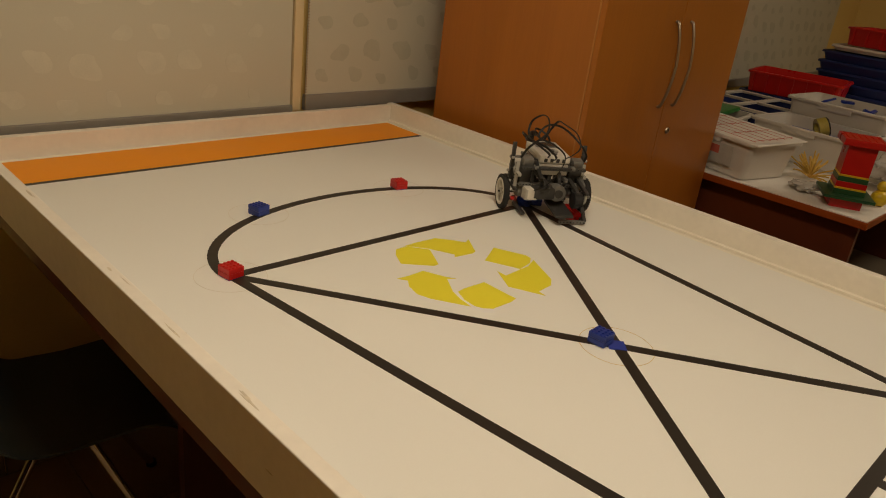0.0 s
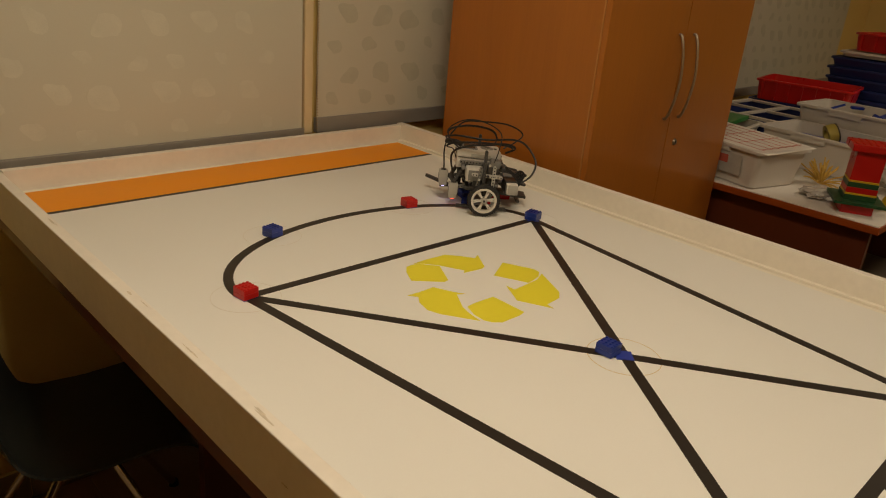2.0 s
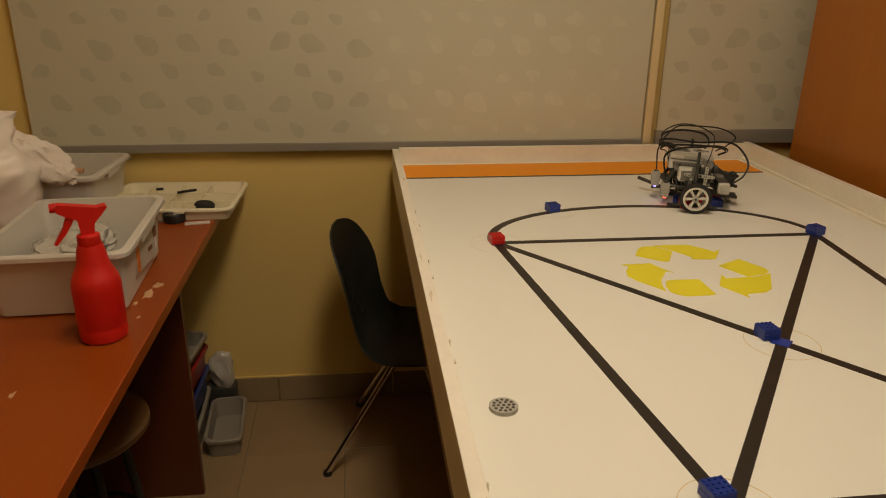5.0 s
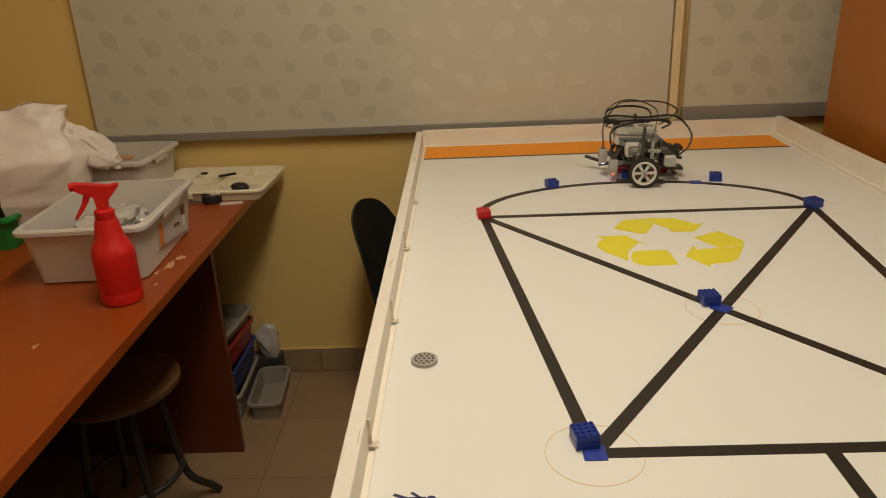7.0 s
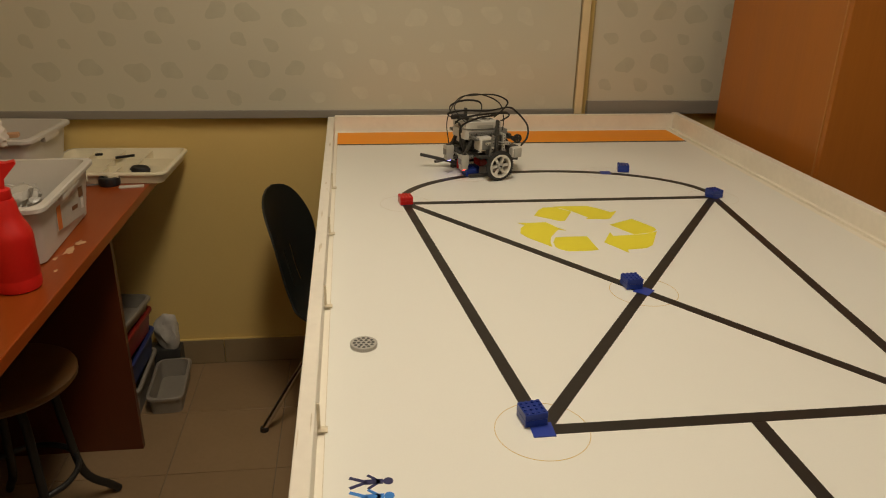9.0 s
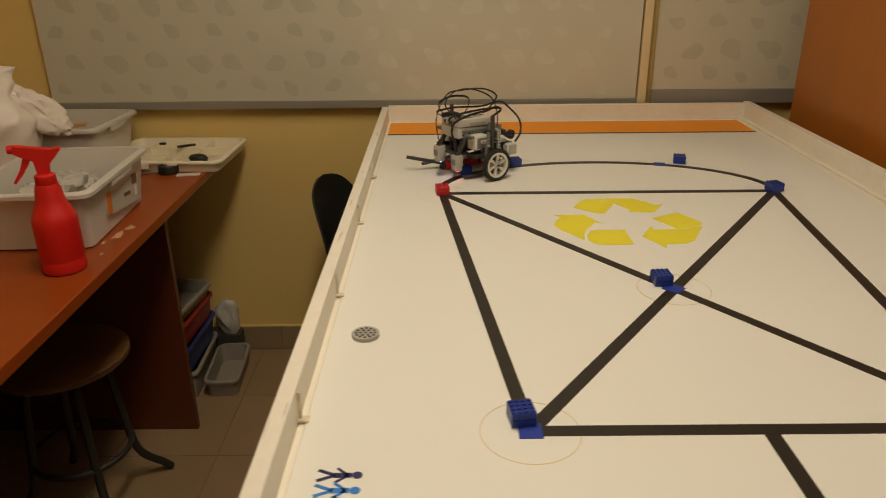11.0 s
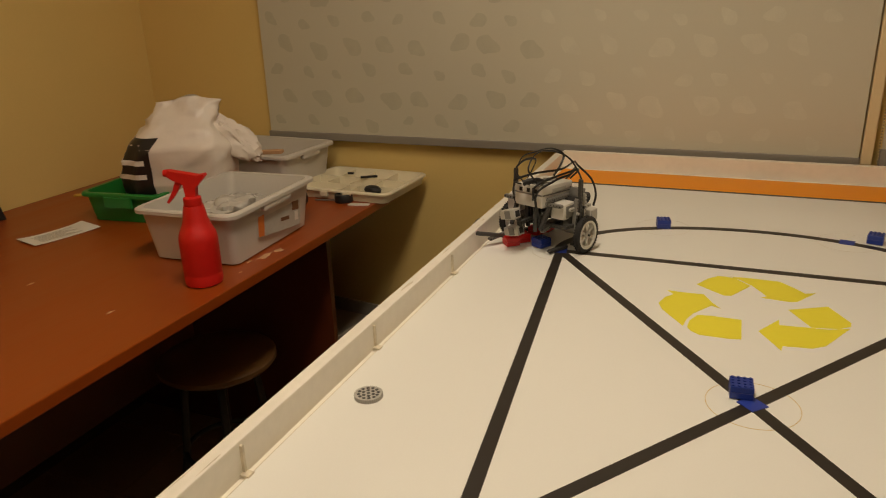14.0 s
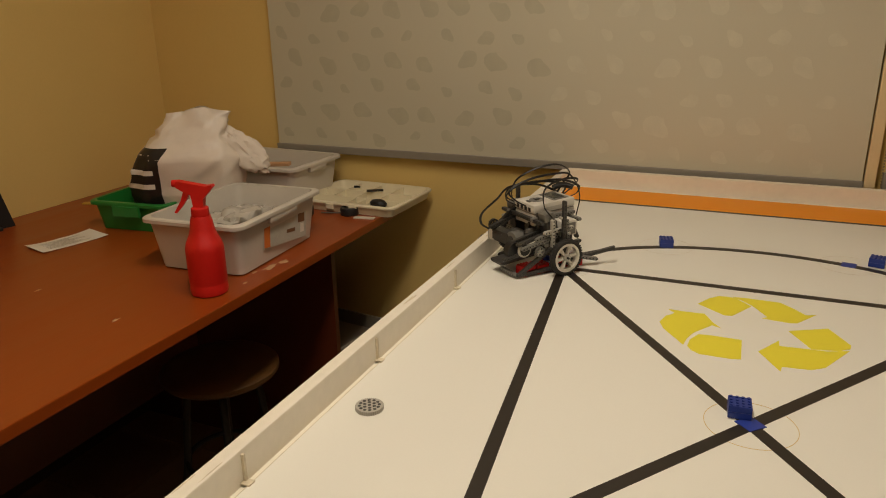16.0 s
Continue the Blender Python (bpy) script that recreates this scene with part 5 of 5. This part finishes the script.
    # front: sensors and the feeler arm
    # swinging arm with both sensors; its origin is the lower sensor
    arm = part("sensor_arm", beam(0.05, turn=between((-0.006, 0.004, 0.018), (0.012, -0.044, 0.034))[0]), M_DGREY, r, "dark beam that swings the sensors")
    strut("arm_link", (-0.018, -0.012, 0.014), (0.010, -0.034, 0.030), M_BLACKP, arm)
    sensor(arm, pose(0, 0, -0.006), M_REDGLOW, "light grey sensor with a red glow")
    sensor(arm, pose(0.025, -0.042, 0.014), M_BLUEGLOW, "light grey sensor with a blue glow")
    arm.matrix_basis = pose(0.074, 0.036, 0.040)
    strut("sensor_bracket", (0.05, -0.006, 0.072), (0.092, -0.006, 0.070), M_DGREY, r)
    strut("sensor_bracket", (0.046, 0.036, 0.056), (0.066, 0.036, 0.052), M_MGREY, r)
    strut("sensor_post", (0.062, 0.012, 0.048), (0.060, 0.010, 0.104), M_DGREY, r)
    strut("sensor_post", (0.056, -0.012, 0.055), (0.056, -0.014, 0.100), M_BLACKP, r)
    strut("feeler_arm", (0.036, -0.056, 0.012), (0.138, -0.098, 0.038), M_DGREY, r, 90, "dark perforated feeler arm")
    strut("feeler_brace", (0.030, -0.064, 0.030), (0.098, -0.088, 0.016), M_MGREY, r)
    strut("feeler_mount", (0.036, -0.046, 0.012), (0.030, -0.046, 0.064), M_MGREY, r)
    # cables
    loops = [
        [(-0.052, -0.022, 0.145), (-0.080, -0.025, 0.160), (-0.10, -0.030, 0.180), (-0.06, -0.035, 0.198), (0.01, -0.03, 0.202), (0.06, -0.03, 0.196), (0.098, -0.020, 0.150), (0.099, -0.006, 0.088)],
        [(-0.056, 0.008, 0.140), (-0.078, 0.015, 0.158), (-0.06, 0.03, 0.180), (-0.03, 0.045, 0.186), (0.0, 0.06, 0.184), (0.045, 0.05, 0.172), (0.084, 0.03, 0.135), (0.074, 0.036, 0.068)],
        [(0.062, 0.020, 0.148), (0.085, 0.03, 0.165), (0.098, 0.02, 0.190), (0.060, 0.01, 0.212), (0.010, 0.012, 0.212), (-0.035, 0.03, 0.192), (-0.03, 0.065, 0.160), (-0.02, 0.078, 0.132)],
        [(0.062, 0.0, 0.148), (0.09, 0.0, 0.168), (0.09, -0.02, 0.196), (0.04, -0.035, 0.208), (-0.02, -0.05, 0.194), (-0.04, -0.075, 0.155), (-0.022, -0.08, 0.128)],
        [(0.062, -0.020, 0.148), (0.085, -0.025, 0.160), (0.10, -0.01, 0.178), (0.07, 0.02, 0.194), (0.0, 0.035, 0.190), (-0.07, 0.02, 0.192), (-0.108, 0.005, 0.168), (-0.132, 0.028, 0.128), (-0.122, 0.048, 0.098), (-0.095, 0.060, 0.078)],
        [(-0.052, 0.023, 0.145), (-0.07, 0.03, 0.164), (-0.04, 0.05, 0.186), (0.03, 0.055, 0.190), (0.085, 0.045, 0.178), (0.098, 0.035, 0.158), (0.080, 0.02, 0.145), (0.066, 0.010, 0.104)],
    ]
    for pts, high in zip(loops, (1.15, 0.6, 1.1, 0.8, 0.7, 0.6)):
        part("cable", tube([(x, y, z if z < 0.15 else 0.15 + (z - 0.15) * high) for x, y, z in pts], 0.0027, 8, steps=8, flat=0.5), M_CABLE, r, "flat black connector cable", smooth=True)
    bm = tube([(0.060, 0.030, 0.160), (0.074, 0.026, 0.166), (0.088, 0.018, 0.166), (0.098, 0.006, 0.162)], 0.0065, 8)
    part("cable_bundle", bm, M_CABLE, r, "tied bundle of black cable", smooth=True)
    return r, drive_wheel(r, 0.104), drive_wheel(r, -0.104), arm


robot, wheel_left, wheel_right, sensor_arm = build_robot()


# ---- floor tiles ----
TS = 0.33
tile_mesh = None
for i in range(-4, 6):
    for k in range(0, 9):
        x, y = -0.72 + TS * i, YB - 0.012 - TS * (k + 0.5) + 0.0
        cx = x + TS / 2
        if cx - TS / 2 < XL or cx > 1.6:
            continue
        if tile_mesh is None:
            bm = box(-TS / 2 + 0.0012, TS / 2 - 0.0012, -TS / 2 + 0.0012, TS / 2 - 0.0012, -0.008, 0.0, 0.001, seg=1)
            tile_mesh = bpy.data.meshes.new("floor_tile")
            bm.to_mesh(tile_mesh)
            bm.free()
            tile_mesh.materials.append(M_TILE)
        t = new("floor_tile", tile_mesh)
        t.location = (cx, y, FZ)
        t.parent = floor


# ---- what moves ----
LEFT = [(1.5, 0.724, 0.045, 135), (2.0, 0.700, 0.082, 139), (2.5, 0.674, 0.113, 143), (3.0, 0.664, 0.130, 146), (3.5, 0.640, 0.145, 150), (4.0, 0.620, 0.155, 154), (4.5, 0.594, 0.168, 158),
        (7.0, 0.438, 0.197, 175), (7.5, 0.395, 0.202, 181), (8.0, 0.354, 0.203, 187), (8.5, 0.312, 0.192, 194), (9.0, 0.271, 0.175, 200)]
PIVOT = [(0.0, 58), (0.25, 59), (0.4, 72), (0.6, 93), (0.9, 115), (1.2, 128)]
CENTRE = [(11.5, 0.048, 0.166, 221), (12.0, 0.020, 0.145, 230), (12.5, 0.000, 0.128, 235), (13.0, -0.017, 0.096, 239), (13.5, -0.021, 0.073, 243), (14.0, -0.042, 0.046, 248), (14.4, -0.058, 0.028, 254),
          (14.8, -0.062, 0.025, 299), (15.0, -0.063, 0.024, 328), (15.2, -0.064, 0.023, 352), (15.4, -0.064, 0.022, 372), (15.6, -0.065, 0.021, 395), (16.0, -0.065, 0.021, 411)]


def from_left(x, y, h):
    return x + 0.11 * math.sin(radians(h)), y - 0.11 * math.cos(radians(h))


TRACK = [(t, *from_left(0.724, 0.022 + 0.012 * t, h), h) for t, h in PIVOT]
TRACK += [(t, *from_left(x, y, h), h) for t, x, y, h in LEFT] + CENTRE


def robot_at(t):
    ts = [row[0] for row in TRACK]
    x, y, h = (float(np.interp(t, ts, [row[k] for row in TRACK])) for k in (1, 2, 3))
    return x, y, h


def robot_pose(t):
    x, y, h = robot_at(t)
    return pose(x, y, 0.0, 0, 0, h)


def motions():
    fine = [round(0.1 * i, 1) for i in range(161)]
    walk(robot, [(row[0], pose(row[1], row[2], 0.0, 0, 0, row[3])) for row in TRACK])
    for wheel, side in ((wheel_left, 0.104), (wheel_right, -0.104)):
        rows, roll, last = [], 0.0, None
        for t in fine:
            x, y, h = robot_at(t)
            here = Vector((x - side * math.sin(radians(h)), y + side * math.cos(radians(h))))
            if last is not None:
                ahead = Vector((math.cos(radians(h)), math.sin(radians(h))))
                roll += math.degrees((here - last).dot(ahead) / 0.0412)
            last = here
            rows.append((t, pose(0, side, 0.0412, 0, roll, 0)))
        walk(wheel, rows)

    last = pose(0.082, 0.028, 0.036, -6, 0, -50)
    rest, low, tipped = pose(0.074, 0.036, 0.040), pose(0.084, 0.0, 0.038), pose(0.088, -0.030, 0.046, -76, 0, 0)
    walk(sensor_arm, [(0.0, rest), (11.8, rest), (12.3, rest), (12.5, pose(0.080, 0.016, 0.036, -30, 0, 0)), (12.8, low), (13.0, low), (13.25, tipped), (14.05, tipped), (14.15, pose(0.086, 0.002, 0.040, -38, 0, -20)), (14.3, last), (16.0, last)])

    def carried(t, x, y, turn):
        return robot_pose(t) @ pose(x, y, 0.0016, 0, 0, turn)
    times = [row[0] for row in TRACK]
    walk(brick_red_fork, [(t, carried(t, -0.070, -0.055, 6)) for t in times])
    walk(brick_red_second, [(t, carried(t, -0.035, -0.055, 4)) for t in times])
    walk(brick_blue_held, [(t, carried(t, 0.030, 0.006, -8)) for t in times])
    still = pose(0.590, 0.236, 0.0016, 0, 0, -10)
    here = robot_pose(4.7).inverted() @ still
    walk(brick_red_arc, [(0.0, still), (4.7, still)] + [(t, robot_pose(t) @ here) for t in (5.0, 5.4, 5.8)] + [(t, carried(t, 0.030, -0.050, 150)) for t in times if t > 6.5])
    left = pose(0.646, 0.250, 0.0016, 0, 0, -14)
    lift = robot_pose(5.2).inverted() @ left
    walk(brick_blue_left, [(t, carried(t, 0.035, -0.045, 20)) for t in times if t < 4.2] + [(4.5, carried(4.5, 0.03, -0.04, 16)), (5.0, robot_pose(5.0) @ lift), (5.2, left), (16.0, left)])
    node = pose(0.0, 0.0, 0.0016, 0, 0, 8)
    walk(brick_red_node, [(0.0, node), (12.5, node), (12.8, pose(-0.030, 0.000, 0.0016, 0, 0, 20)), (13.0, pose(-0.062, 0.004, 0.0016, 0, 0, 32)), (13.5, pose(-0.086, 0.028, 0.0016, 0, 0, 40))]
         + [(t, carried(t, 0.064, -0.054, 150)) for t in times if t >= 14.0])


motions()
